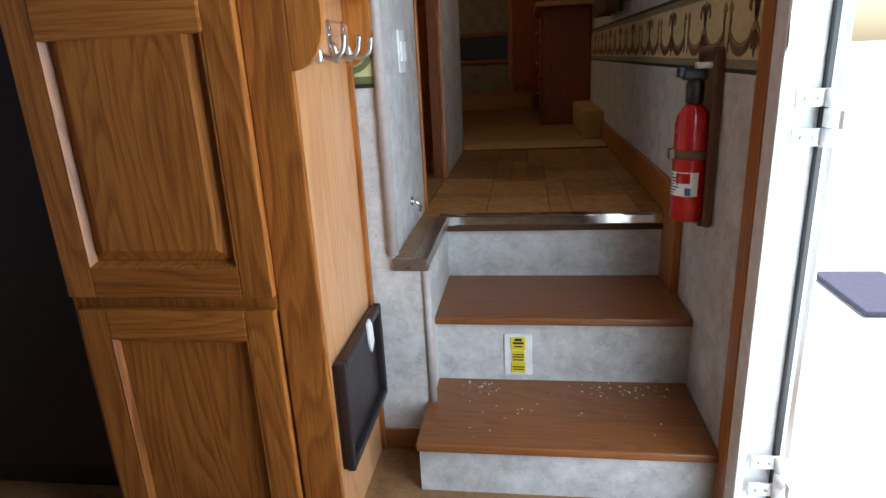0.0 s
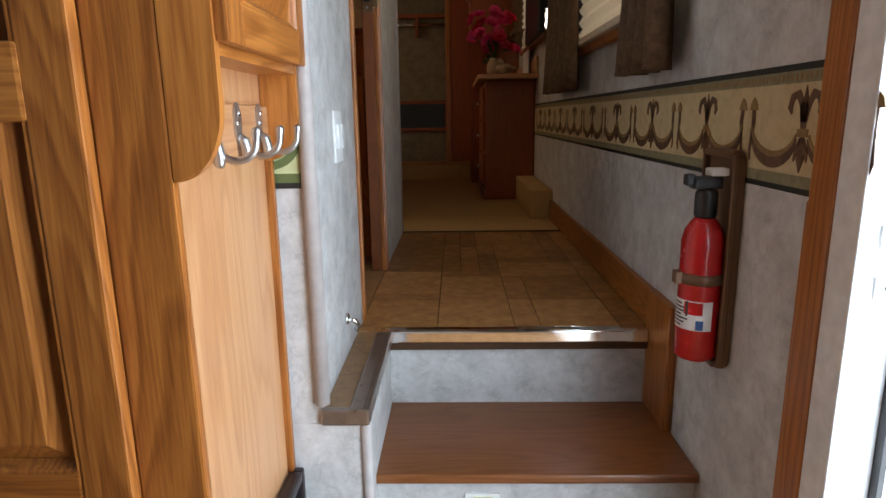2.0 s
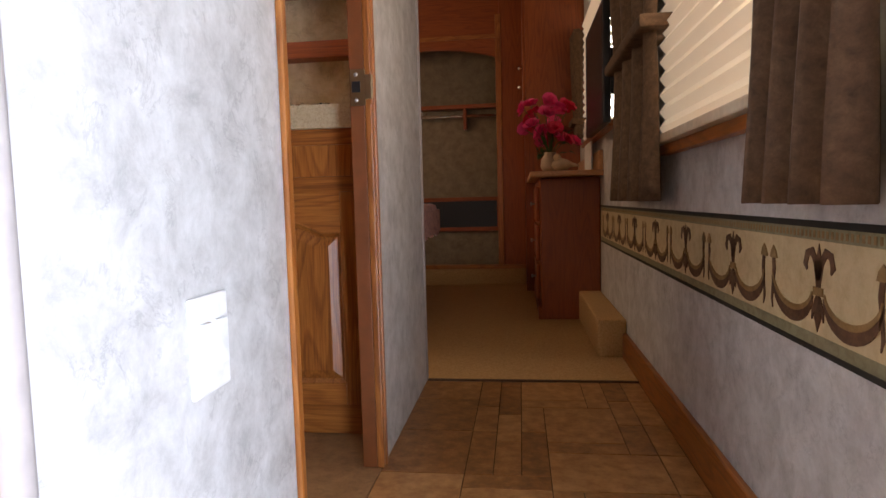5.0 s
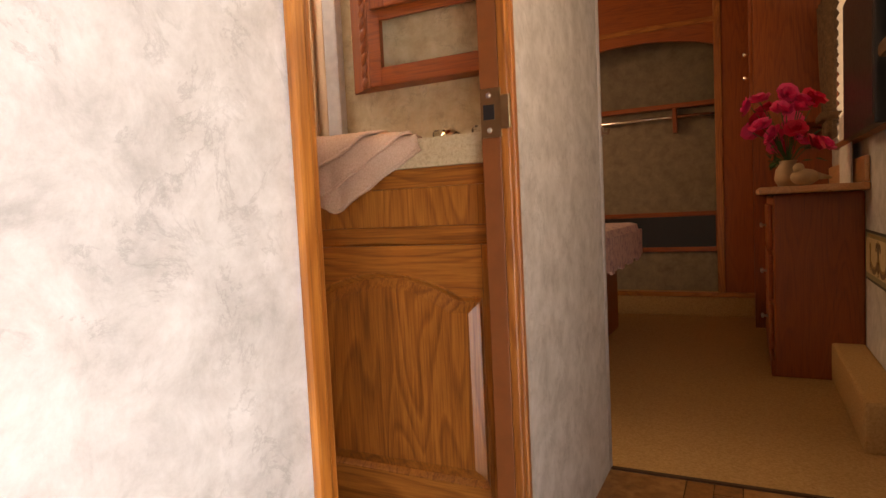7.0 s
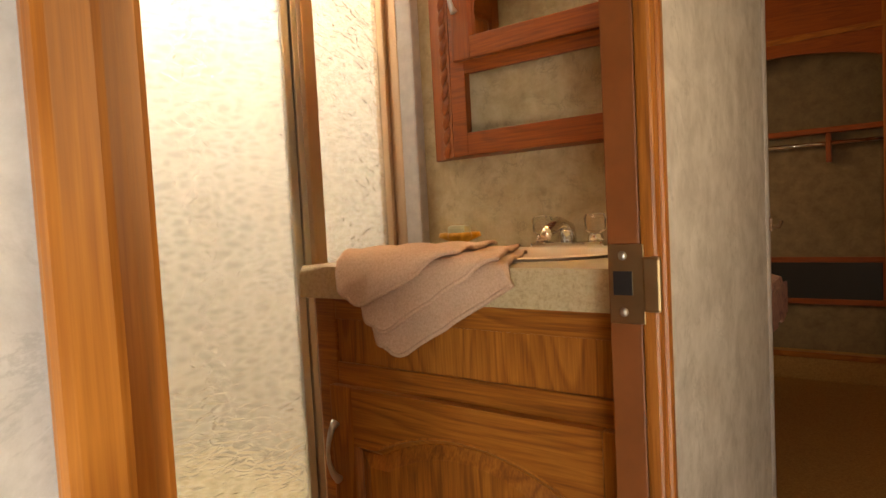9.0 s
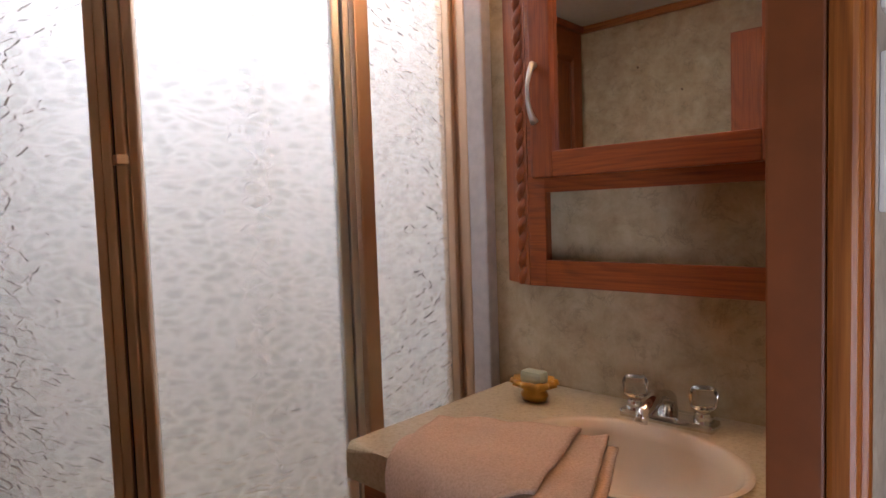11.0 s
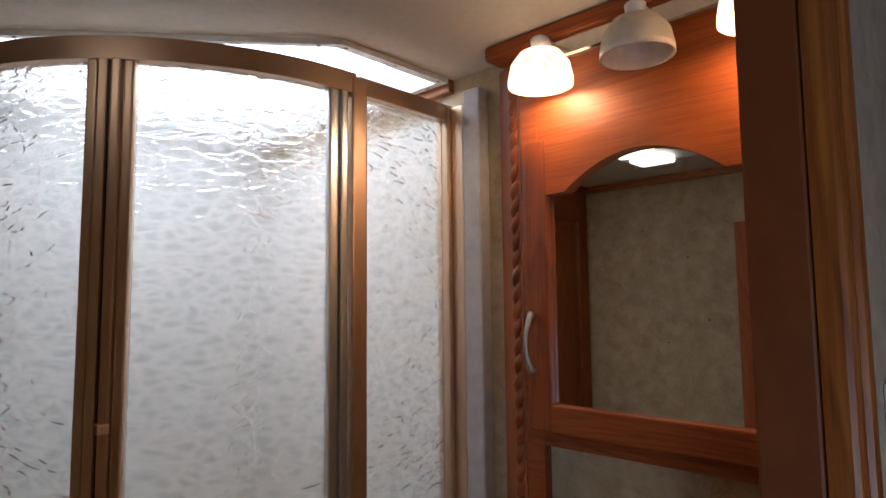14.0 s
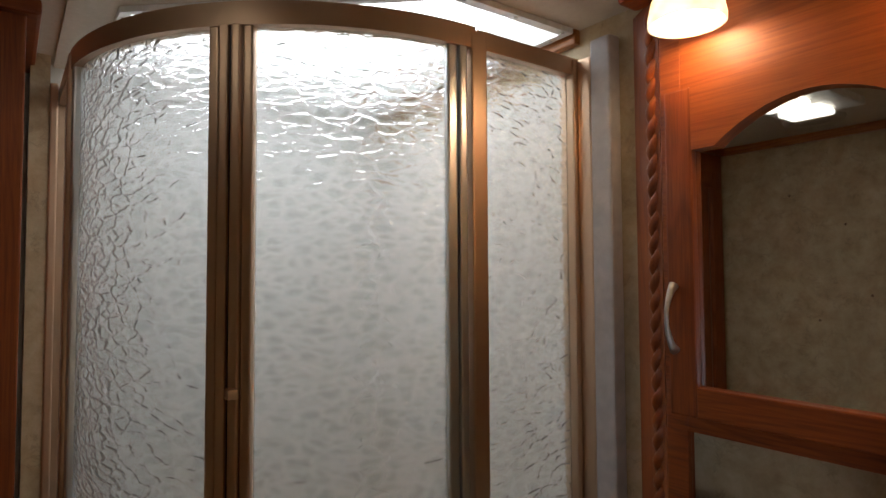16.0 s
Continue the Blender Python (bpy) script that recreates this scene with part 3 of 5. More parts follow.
def panel_door(name, x0, x1, z0, z1, y, out, parent, mats, rail=0.055, arch=0.0, thick=0.018, glass=None, axis="y", flat=False):
    """A cabinet door in the x-z plane (or y-z, for axis 'x'), whose face looks along out (+1 or -1)."""
    mz, mx = mats
    f, b = y + out * thick, y
    lo, hi = min(f, b), max(f, b)

    def cube(u0, u1, w0, w1, d0, d1):
        return ((u0, d0, w0), (u1, d1, w1)) if axis == "y" else ((d0, u0, w0), (d1, u1, w1))
    d = new(name)
    d.parent = parent
    d.empty_display_size = 0.03
    st = [boxes("stile", [cube(u, u + rail, z0, z1, lo, hi)], mz, d, 0.004) for u in (x0, x1 - rail)]
    rl = [boxes("rail", [cube(x0 + rail, x1 - rail, z0, z0 + rail, lo, hi)], mx, d, 0.003)]
    a, bb = x0 + rail, x1 - rail
    if arch:
        k = 18
        outline = [(a, z1), (a, z1 - rail - arch)]
        for i in range(k + 1):
            s = i / k
            s2 = min(max((s - 0.12) / 0.76, 0), 1)
            outline.append((a + (bb - a) * s, z1 - rail - arch + arch * math.sin(math.pi * s2) ** 0.8))
        outline += [(bb, z1)]
        rl.append(prism("rail", outline, axis, lo, hi, mx, d))
    else:
        rl.append(boxes("rail", [cube(a, bb, z1 - rail, z1, lo, hi)], mx, d, 0.003))
    if glass:
        g = boxes("mirror", [cube(a - 0.004, bb + 0.004, z0 + rail - 0.004, z1 - 0.02, y + out * 0.001 - 0.001, y + out * 0.001 + 0.001)], glass, d)
        return d
    # field: recessed bed with a bevelled raised centre
    bed = boxes("bed", [cube(a - 0.003, bb + 0.003, z0 + rail - 0.003, z1 - 0.01, min(b, b + out * thick * 0.35), max(b, b + out * thick * 0.35))], mz, d)
    m = 0.035
    k = 18 if arch else 1
    bm = bmesh.new()

    def ring(inset_, depth):
        a2, b2, low = a + inset_, bb - inset_, z0 + rail + inset_
        pts = [(b2, low), (a2, low)]
        for i in range(k + 1):
            s = i / k
            s2 = min(max((s - 0.12) / 0.76, 0), 1)
            lift = arch * math.sin(math.pi * s2) ** 0.8 if arch else 0
            pts.append((a2 + (b2 - a2) * s, z1 - rail - arch - inset_ + lift))
        dd = y + out * depth
        return [bm.verts.new((u, dd, w) if axis == "y" else (dd, u, w)) for u, w in pts]
    # sloping moulding round the inside of the frame
    levels = [ring(-0.001, thick * 1.0), ring(0.002, thick * 1.02), ring(0.004, thick * 0.84), ring(0.012, thick * 0.36)]
    cnt = len(levels[0])
    for p, q in zip(levels, levels[1:]):
        for i in range(cnt):
            bm.faces.new((p[i], p[(i + 1) % cnt], q[(i + 1) % cnt], q[i]))
    mesh_ob("moulding", bm, mz, d)
    if flat:
        return d
    bm = bmesh.new()
    r0, r1, r2 = ring(0.014, thick * 0.355), ring(m, thick * 0.86), ring(m + 0.002, thick * 0.92)
    for p, q in ((r0, r1), (r1, r2)):
        for i in range(cnt):
            bm.faces.new((p[i], p[(i + 1) % cnt], q[(i + 1) % cnt], q[i]))
    bm.faces.new(r2)
    mesh_ob("panel", bm, mz, d)
    return d


def pull(parent, at, length, out, axis="y", material=NICKEL):
    """A bowed bar pull, upright."""
    path = []
    for i in range(13):
        s = i / 12
        dd = out * (0.004 + 0.024 * math.sin(math.pi * s) ** 0.7)
        p = Vector(at) + Vector((0, 0, (s - 0.5) * length)) + (Vector((0, dd, 0)) if axis == "y" else Vector((dd, 0, 0)))
        path.append(p)
    rr = [0.0075 - 0.0035 * math.sin(math.pi * i / 12) if i not in (0, 12) else 0.009 for i in range(13)]
    o = tube("handle", path, rr, material)
    o.parent = parent
    return o


OAK = (OAK_Z, OAK_X)
CH = (CHERRY, CHERRY_X)

# ---- pantry cabinet ----
PX0, PX1, PY = -0.93, -0.40, 1.155
pantry = thing("pantry_cabinet", "tall oak pantry cabinet with raised-panel doors", "cabinet", (0, 0, 0))
box("body", (PX0, PY, LOW), (PX1, Y_FACE - 0.004, 2.5), OAK_PALE, pantry)
boxes("face_frame", [((PX1 - 0.085, PY - 0.016, LOW), (PX1 + 0.001, PY, 2.5)), ((PX0, PY - 0.016, LOW), (PX0 + 0.03, PY, 2.5)), ((PX0 + 0.03, PY - 0.016, 0.632), (PX1 - 0.085, PY, 0.675))], OAK_Z, pantry, 0.004)
panel_door("door", PX0 + 0.012, PX1 - 0.083, 0.668, 2.3, PY - 0.016, -1, pantry, OAK, 0.062, 0.0, 0.022)
low_door = panel_door("door", PX0 + 0.02, PX1 - 0.088, 0.085, 0.64, PY - 0.016, -1, pantry, OAK, 0.062, 0.0, 0.018, flat=True)
boxes("middle_rail", [((PX0 + 0.07, PY - 0.040, 1.155), (PX1 - 0.14, PY - 0.012, 1.24))], OAK_X, pantry, 0.006)
structure(boxes("cabinet_edge_strip", [((PX1 - 0.002, Y_FACE - 0.02, LOW), (PX1 + 0.012, Y_FACE - 0.004, 1.09))], OAK_Z, bevel=0.003), "thin oak cover strip beside the cabinet", "trim")
# stands for an oak cabinet in shade; the near-black colour holds that shade
dk = thing("refrigerator", "oak cabinet front beside the pantry, coloured near-black for shade", "refrigerator", (0, 0, 0))
box("body", (-1.75, 1.28, LOW), (-0.95, Y_FACE - 0.004, 2.0), SHADED_OAK, dk, 0.01)
boxes("door", [((-1.74, 1.255, 0.15), (-0.965, 1.279, 1.25)), ((-1.74, 1.255, 1.27), (-0.965, 1.279, 1.95))], SHADED_OAK, dk, 0.006)

# wall box with hooks on the pantry's side
HY0, HY1, HX = 1.139, 1.492, -0.338
hb = thing("key_cabinet", "small oak wall cabinet with a hook rail below", "cabinet", (0, 0, 0))


def scallop(y0, y1, name):
    out = [(PX1, 2.0), (HX, 2.0), (HX, 1.17)]
    for i in range(11):
        a = i / 10 * math.pi / 2
        out.append((PX1 + 0.004 + (HX - PX1 - 0.004) * math.cos(a), 1.17 - 0.085 * math.sin(a)))
    out.append((PX1, 1.085))
    return prism(name, out, "y", y0, y1, OAK_Z, hb, 0.002)


scallop(HY0, HY0 + 0.014, "side")
scallop(HY1 - 0.014, HY1, "side")
box("shelf", (PX1, HY0 + 0.014, 1.225), (HX - 0.001, HY1 - 0.014, 1.240), OAK_Y, hb)
box("hook_rail", (PX1 + 0.001, HY0 + 0.014, 1.098), (PX1 + 0.012, HY1 - 0.014, 1.175), OAK_PALE_Y, hb, 0.003)
kd = panel_door("door", HY0 + 0.004, HY1 + 0.006, 1.238, 1.95, HX, 1, hb, (OAK_Z, OAK_Y), 0.05, 0.03, 0.016, axis="x")
pull(kd, (HX + 0.016, HY0 + 0.03, 1.43), 0.1, 1, "x")


def coat_hook(y, z):
    """An oval plate on the rail, a short lower prong and a long prong that curves out and up."""
    h = thing("coat_hook", "satin nickel double coat hook on the oak rail", "hook", (0, 0, 0), "hooks on the rail")
    x = PX1 + 0.012
    oval = [(y + 0.0125 * math.cos(a) * (1 - 0.18 * math.sin(a) * -1), z + 0.012 + 0.030 * math.sin(a)) for a in [2 * math.pi * i / 24 for i in range(24)]]
    prism("plate", oval, "x", x, x + 0.004, NICKEL, h, 0.0012)
    for dz in (0.026, 0.012):
        lathe("screw", [(0.0045, 0.004), (0.004, 0.0055), (0.0, 0.006)], (x, y + (0.004 if dz > 0.02 else -0.004), z + dz), CHROME, h, 10, "x")
    tube("short_prong", [(x + 0.002, y, z - 0.006), (x + 0.010, y, z - 0.012), (x + 0.013, y, z - 0.026), (x + 0.012, y, z - 0.038), (x + 0.011, y, z - 0.042)], [0.006, 0.0078, 0.0075, 0.0065, 0.004], NICKEL, h, 12)
    arc = []
    for i in range(13):
        a = radians(-125 + 125 * i / 12)
        arc.append((x + 0.034 + 0.026 * math.cos(a), y + 0.004, z - 0.008 + 0.026 * math.sin(a)))
    arc = [(x + 0.006, y, z - 0.022)] + arc + [(x + 0.061, y + 0.004, z + 0.004), (x + 0.060, y + 0.004, z + 0.008)]
    tube("long_prong", arc, [0.005] * (len(arc) - 2) + [0.0062, 0.004], NICKEL, h, 12)
    return h


for yy in (1.222, 1.327, 1.425):
    coat_hook(yy, 1.137)

# folded dark panel on the pantry's side
fp = thing("magazine_rack", "dark brown flat rack with a white tag on the cabinet side", "rack", (0, 0, 0))
box("back", (PX1 + 0.001, 1.165, 0.245), (PX1 + 0.012, 1.488, 0.50), DARKPANEL, fp, 0.004)
boxes("frame", [((PX1 + 0.01, 1.160, 0.245), (PX1 + 0.030, 1.178, 0.505)), ((PX1 + 0.01, 1.474, 0.245), (PX1 + 0.030, 1.490, 0.505)),
                ((PX1 + 0.01, 1.178, 0.485), (PX1 + 0.030, 1.474, 0.505)), ((PX1 + 0.01, 1.178, 0.245), (PX1 + 0.030, 1.474, 0.262))], DARKPANEL, fp, 0.005)
prism("tag", [(1.335, 0.515), (1.355, 0.52), (1.372, 0.50), (1.378, 0.455), (1.355, 0.435), (1.342, 0.46)], "x", PX1 + 0.031, PX1 + 0.036, PAPER, fp)

# ---- wall plates ----


def wall_plate(name, lo, hi, label, parts):
    t = thing(name, label, "switch", (0, 0, 0))
    box("plate", lo, hi, WHITE, t, 0.003)
    for a, b in parts:
        box("rocker", a, b, WHITE, t, 0.0015)
    return t


wall_plate("light_switch", (XL, 1.722, 1.062), (XL + 0.006, 1.80, 1.170), "white double light switch on the wall", [((XL + 0.005, 1.735, 1.091), (XL + 0.012, 1.755, 1.141)), ((XL + 0.005, 1.768, 1.091), (XL + 0.012, 1.788, 1.141))])
wall_plate("upper_switch", (XL, 2.66, 2.06), (XL + 0.006, 2.735, 2.18), "white light switch beside the doorway", [((XL + 0.005, 2.685, 2.10), (XL + 0.011, 2.71, 2.14))])
wall_plate("thermostat", (XL, 2.66, 1.91), (XL + 0.014, 2.735, 2.03), "white wall control beside the doorway", [((XL + 0.013, 2.675, 1.94), (XL + 0.016, 2.72, 1.955))])
ds = thing("door_stop", "chrome spring catch low on the wall", "door stop", (0, 0, 0))
lathe("base", [(0.014, 0), (0.012, 0.006), (0.007, 0.008)], (XL, 1.77, 0.705), CHROME, ds, 16, "x")
tube("hook", [(XL + 0.005, 1.77, 0.705), (XL + 0.02, 1.77, 0.70), (XL + 0.026, 1.78, 0.685), (XL + 0.02, 1.78, 0.673)], 0.006, CHROME, ds)

# ---- wallpaper border ----


def border_x(y0, y1):
    t = thing("border_strip", "cream wallpaper border with brown fleur swags", "wallpaper border", (0, 0, 0))
    w = XR

    def strip(name, z0, z1, m, d):
        return box(name, (w - d, y0, z0), (w - 0.0002, y1, z1), m, t)
    strip("field", 1.062, 1.196, PRINT_CREAM, 0.001)
    strip("upper_band", 1.196, 1.214, PRINT_GREEN, 0.0012)
    strip("lower_band", 1.044, 1.062, PRINT_GREEN, 0.0012)
    strip("upper_line", 1.214, 1.224, INK, 0.0015)
    strip("lower_line", 1.035, 1.044, INK, 0.0015)
    return t


def ribbon(bm, pts, widths, x0, x1):
    """A flat printed stroke on the wall, in (y, z)."""
    left, right = [], []
    for i, p in enumerate(pts):
        a, b = Vector(pts[max(i - 1, 0)]), Vector(pts[min(i + 1, len(pts) - 1)])
        d = (b - a).normalized()
        nn = Vector((-d.y, d.x)) * widths[i] / 2
        left.append((p[0] + nn.x, p[1] + nn.y))
        right.append((p[0] - nn.x, p[1] - nn.y))
    add_prism(bm, left + right[::-1], "x", x0, x1)


def motif(y, parent):
    x0, x1 = XR - 0.0022, XR - 0.0009
    bm = bmesh.new()
    gold = bmesh.new()
    H = 0.165
    for sgn in (-1, 1):
        # swag from the pillar pair to the fleur
        pts, ws, p2 = [], [], []
        for i in range(15):
            s = i / 14
            ang = math.pi * (0.04 + 0.92 * s)
            u = sgn * (0.017 + 0.138 * (0.5 - 0.5 * math.cos(ang)))
            v = 1.135 - 0.052 * math.sin(ang) - 0.012 * (1 - s)
            pts.append((y + u, v))
            ws.append(0.006 + 0.013 * math.sin(ang))
            p2.append((y + u, v + 0.004 + 0.009 * math.sin(ang)))
        ribbon(bm, pts, ws, x0, x1)
        ribbon(gold, p2, [w * 0.5 for w in ws], x0 - 0.0003, x1)
        # drooping leaf of the fleur
        pts = [(y + sgn * u, v) for u, v in ((0.004, 1.14), (0.008, 1.165), (0.020, 1.180), (0.034, 1.176), (0.040, 1.160), (0.034, 1.152))]
        ribbon(bm, pts, [0.008, 0.013, 0.014, 0.013, 0.012, 0.004], x0, x1)
        # pillar of the pair
        c = y + sgn * (H - 0.012)
        ribbon(bm, [(c, 1.115), (c - sgn * 0.003, 1.14), (c, 1.163)], [0.008, 0.012, 0.010], x0, x1)
        add_prism(gold, [(c - 0.015, 1.158), (c + 0.013, 1.158), (c + 0.009, 1.170), (c, 1.179), (c - 0.010, 1.170)], "x", x0 - 0.0003, x1)
        ribbon(bm, [(c, 1.115), (c + sgn * 0.004, 1.09), (c, 1.075)], [0.009, 0.007, 0.002], x0, x1)
        # side leaf below
        ribbon(bm, [(y + sgn * 0.004, 1.115), (y + sgn * 0.014, 1.095), (y + sgn * 0.017, 1.082)], [0.007, 0.009, 0.002], x0, x1)
    add_prism(bm, [(y - 0.005, 1.12), (y + 0.005, 1.12), (y + 0.010, 1.16), (y, 1.192), (y - 0.010, 1.16)], "x", x0, x1)
    add_prism(bm, [(y, 1.066), (y + 0.010, 1.086), (y + 0.005, 1.118), (y - 0.005, 1.118), (y - 0.010, 1.086)], "x", x0, x1)
    add_prism(gold, [(y - 0.014, 1.118), (y + 0.014, 1.118), (y + 0.014, 1.130), (y - 0.014, 1.130)], "x", x0 - 0.0004, x1)
    mesh_ob("swag", bm, PRINT_BROWN, parent)
    mesh_ob("highlight", gold, PRINT_GOLD, parent)


bs = border_x(1.322, 4.36)
for i in range(9):
    motif(1.36 + 0.345 * i, bs)
teeth = bmesh.new()
for i in range(240):
    y = 1.325 + i * 0.0125
    add_box(teeth, (XR - 0.0016, y, 1.200), (XR - 0.0011, y + 0.006, 1.210))
tagged(mesh_ob("key_pattern", teeth, PRINT_GOLD, bs), kind="stuff")

# the same border on the low wall facing the room
b2 = thing("border_piece", "green and cream wallpaper border with a wreath", "wallpaper border", (0, 0, 0))
yb = Y_FACE - 0.0005
LIME = plain("border_pale_green", (0.50, 0.52, 0.27), 0.6)
OLIVE = plain("border_olive", (0.12, 0.15, 0.05), 0.6)
box("field", (-0.398, yb - 0.001, 1.062), (XL - 0.015, yb, 1.196), LIME, b2)
for z0 in (1.196, 1.046):
    box("band", (-0.398, yb - 0.0014, z0), (XL - 0.015, yb, z0 + 0.016), OLIVE, b2)
for z0 in (1.212, 1.036):
    box("line", (-0.398, yb - 0.002, z0), (XL - 0.015, yb, z0 + 0.010), INK, b2)
bm = bmesh.new()
for i in range(6):
    for z0 in (1.049, 1.199):
        add_box(bm, (-0.396 + i * 0.0092, yb - 0.002, z0), (-0.391 + i * 0.0092, yb - 0.0012, z0 + 0.009))
for r0, r1 in ((0.030, 0.040), (0.046, 0.060)):
    pts = [(-0.398 + r1 * math.cos(a), 1.128 + r1 * math.sin(a)) for a in [math.pi * (i / 16 - 0.5) for i in range(17)]]
    pin = [(-0.398 + r0 * math.cos(a), 1.128 + r0 * math.sin(a)) for a in [math.pi * (i / 16 - 0.5) for i in range(17)]]
    add_prism(bm, pts + pin[::-1], "y", yb - 0.002, yb - 0.0008)
mesh_ob("wreath", bm, OLIVE, b2)
box("clasp", (-0.352, yb - 0.0025, 1.118), (XL - 0.016, yb - 0.001, 1.138), LIME, b2)

# ---- fire extinguisher ----
EY, EZ = 1.56, 0.698
fe = thing("fire_extinguisher", "small red fire extinguisher with a black valve on a wall bracket", "extinguisher", (0, 0, 0))
ex = XR - 0.05
lathe("cylinder", [(0.0, 0.0), (0.032, 0.0), (0.038, 0.006), (0.038, 0.225), (0.034, 0.245), (0.024, 0.262), (0.017, 0.27), (0.0, 0.27)], (ex, EY, EZ), RED, fe, 28)
lathe("collar", [(0.016, 0.268), (0.020, 0.275), (0.020, 0.315), (0.014, 0.325), (0.0, 0.325)], (ex, EY, EZ), BLACK, fe, 20)
box("lever", (ex - 0.030, EY - 0.014, EZ + 0.322), (ex + 0.024, EY + 0.014, EZ + 0.345), BLACK, fe, 0.006)
box("nozzle", (ex - 0.042, EY - 0.010, EZ + 0.328), (ex - 0.024, EY + 0.010, EZ + 0.350), BLACK, fe, 0.005)
box("pin_tag", (ex - 0.002, EY - 0.02, EZ + 0.346), (ex + 0.030, EY + 0.012, EZ + 0.360), PAPER, fe, 0.003)
bm = bmesh.new()
for z0, z1 in ((0.062, 0.118),):
    ring0 = [bm.verts.new((ex + 0.0386 * math.cos(a), EY + 0.0386 * math.sin(a), EZ + z0)) for a in [math.pi * (0.85 + i / 20 * 0.75) for i in range(21)]]
    ring1 = [bm.verts.new((v.co.x, v.co.y, EZ + z1)) for v in ring0]
    for i in range(20):
        bm.faces.new((ring0[i], ring0[i + 1], ring1[i + 1], ring1[i]))
mesh_ob("label", bm, PAPER, fe, True)
bm = bmesh.new()
for k in range(7):
    a0, a1 = math.pi * 0.92, math.pi * (1.12 + 0.06 * (k % 3))
    ring0 = [bm.verts.new((ex + 0.0389 * math.cos(a0 + (a1 - a0) * i / 6), EY + 0.0389 * math.sin(a0 + (a1 - a0) * i / 6), EZ + 0.067 + k * 0.007)) for i in range(7)]
    ring1 = [bm.verts.new((v.co.x, v.co.y, v.co.z + 0.003)) for v in ring0]
    for i in range(6):
        bm.faces.new((ring0[i], ring0[i + 1], ring1[i + 1], ring1[i]))
tagged(mesh_ob("print", bm, INK, fe), kind="stuff")
for part, m_, a0, a1, z0, z1 in (("label_stripe", RED, 1.17, 1.45, 0.092, 0.116), ("label_mark", LABEL_BLUE, 1.36, 1.47, 0.064, 0.082), ("label_bar", INK, 1.20, 1.235, 0.088, 0.117)):
    bm = bmesh.new()
    low_, high_ = [[bm.verts.new((ex + 0.0390 * math.cos(math.pi * (a0 + (a1 - a0) * i / 8)), EY + 0.0390 * math.sin(math.pi * (a0 + (a1 - a0) * i / 8)), EZ + zz)) for i in range(9)] for zz in (z0, z1)]
    for i in range(8):
        bm.faces.new((low_[i], low_[i + 1], high_[i + 1], high_[i]))
    mesh_ob(part, bm, m_, fe, True)
lathe("strap", [(0.0388, 0.148), (0.0398, 0.148), (0.0398, 0.168), (0.0388, 0.168)], (ex, EY, EZ), BRONZE, fe, 28)
box("buckle", (ex - 0.05, EY - 0.012, EZ + 0.146), (ex - 0.036, EY + 0.010, EZ + 0.170), BRONZE, fe, 0.003)
out = []
for cy, cz, a0 in ((EY + 0.075, EZ + 0.37, 0), (EY - 0.02, EZ + 0.37, 90), (EY - 0.02, EZ + 0.005, 180), (EY + 0.075, EZ + 0.005, 270)):
    for i in range(6):
        a = radians(a0 + i * 18)
        out.append((cy + 0.022 * math.cos(a), cz + 0.022 * math.sin(a)))
prism("bracket", out, "x", XR - 0.012, XR - 0.0025, BRONZE, fe, 0.002)
boxes("bracket_rim", [((XR - 0.024, EY - 0.042, EZ - 0.01), (XR - 0.011, EY - 0.032, EZ + 0.385)), ((XR - 0.024, EY + 0.087, EZ - 0.01), (XR - 0.011, EY + 0.097, EZ + 0.385)), ((XR - 0.024, EY - 0.032, EZ + 0.378), (XR - 0.011, EY + 0.087, EZ + 0.392)),
                       ((XR - 0.03, EY - 0.03, EZ - 0.012), (XR - 0.011, EY + 0.03, EZ))], BRONZE, fe, 0.003)

# ---- entry door and outside ----
structure(boxes("entry_jamb", [((XR - 0.006, 1.262, LOW), (XR + 0.004, 1.320, TOP)), ((XR - 0.004, 1.320, LOW), (XR + 0.001, 1.328, 1.03))], OAK_Z, bevel=0.003), "brown wooden trim beside the entry door", "trim")
ed = thing("entry_door", "white aluminium entry door standing open outwards", "door", (0, 0, 0))
boxes("frame", [((XR + 0.0, 1.222, LOW), (XR + 0.07, 1.262, 2.02)), ((XR - 0.004, 1.205, LOW), (XR + 0.012, 1.262, 2.02)), ((XR, 0.42, LOW), (XR + 0.07, 0.46, 2.02)), ((XR, 0.46, 1.98), (XR + 0.07, 1.222, 2.02))], WHITE_METAL, ed, 0.003)
swing = pose(XR + 0.085, 1.205, 0, 0, 0, 72)
for o in (box("leaf", (0.02, 0.0, LOW + 0.02), (0.78, 0.038, 1.97), WHITE_METAL, ed, 0.006),
          boxes("leaf_rib", [((0.035, -0.014, LOW + 0.06), (0.065, 0.001, 1.93))], ALU, ed, 0.003),
          boxes("leaf_rib", [((0.70, -0.014, LOW + 0.06), (0.73, 0.001, 1.93))], ALU, ed, 0.003)):
    o.data.transform(swing)
boxes("gasket", [((XR + 0.068, 1.206, LOW), (XR + 0.076, 1.222, 2.0))], BLACK, ed)
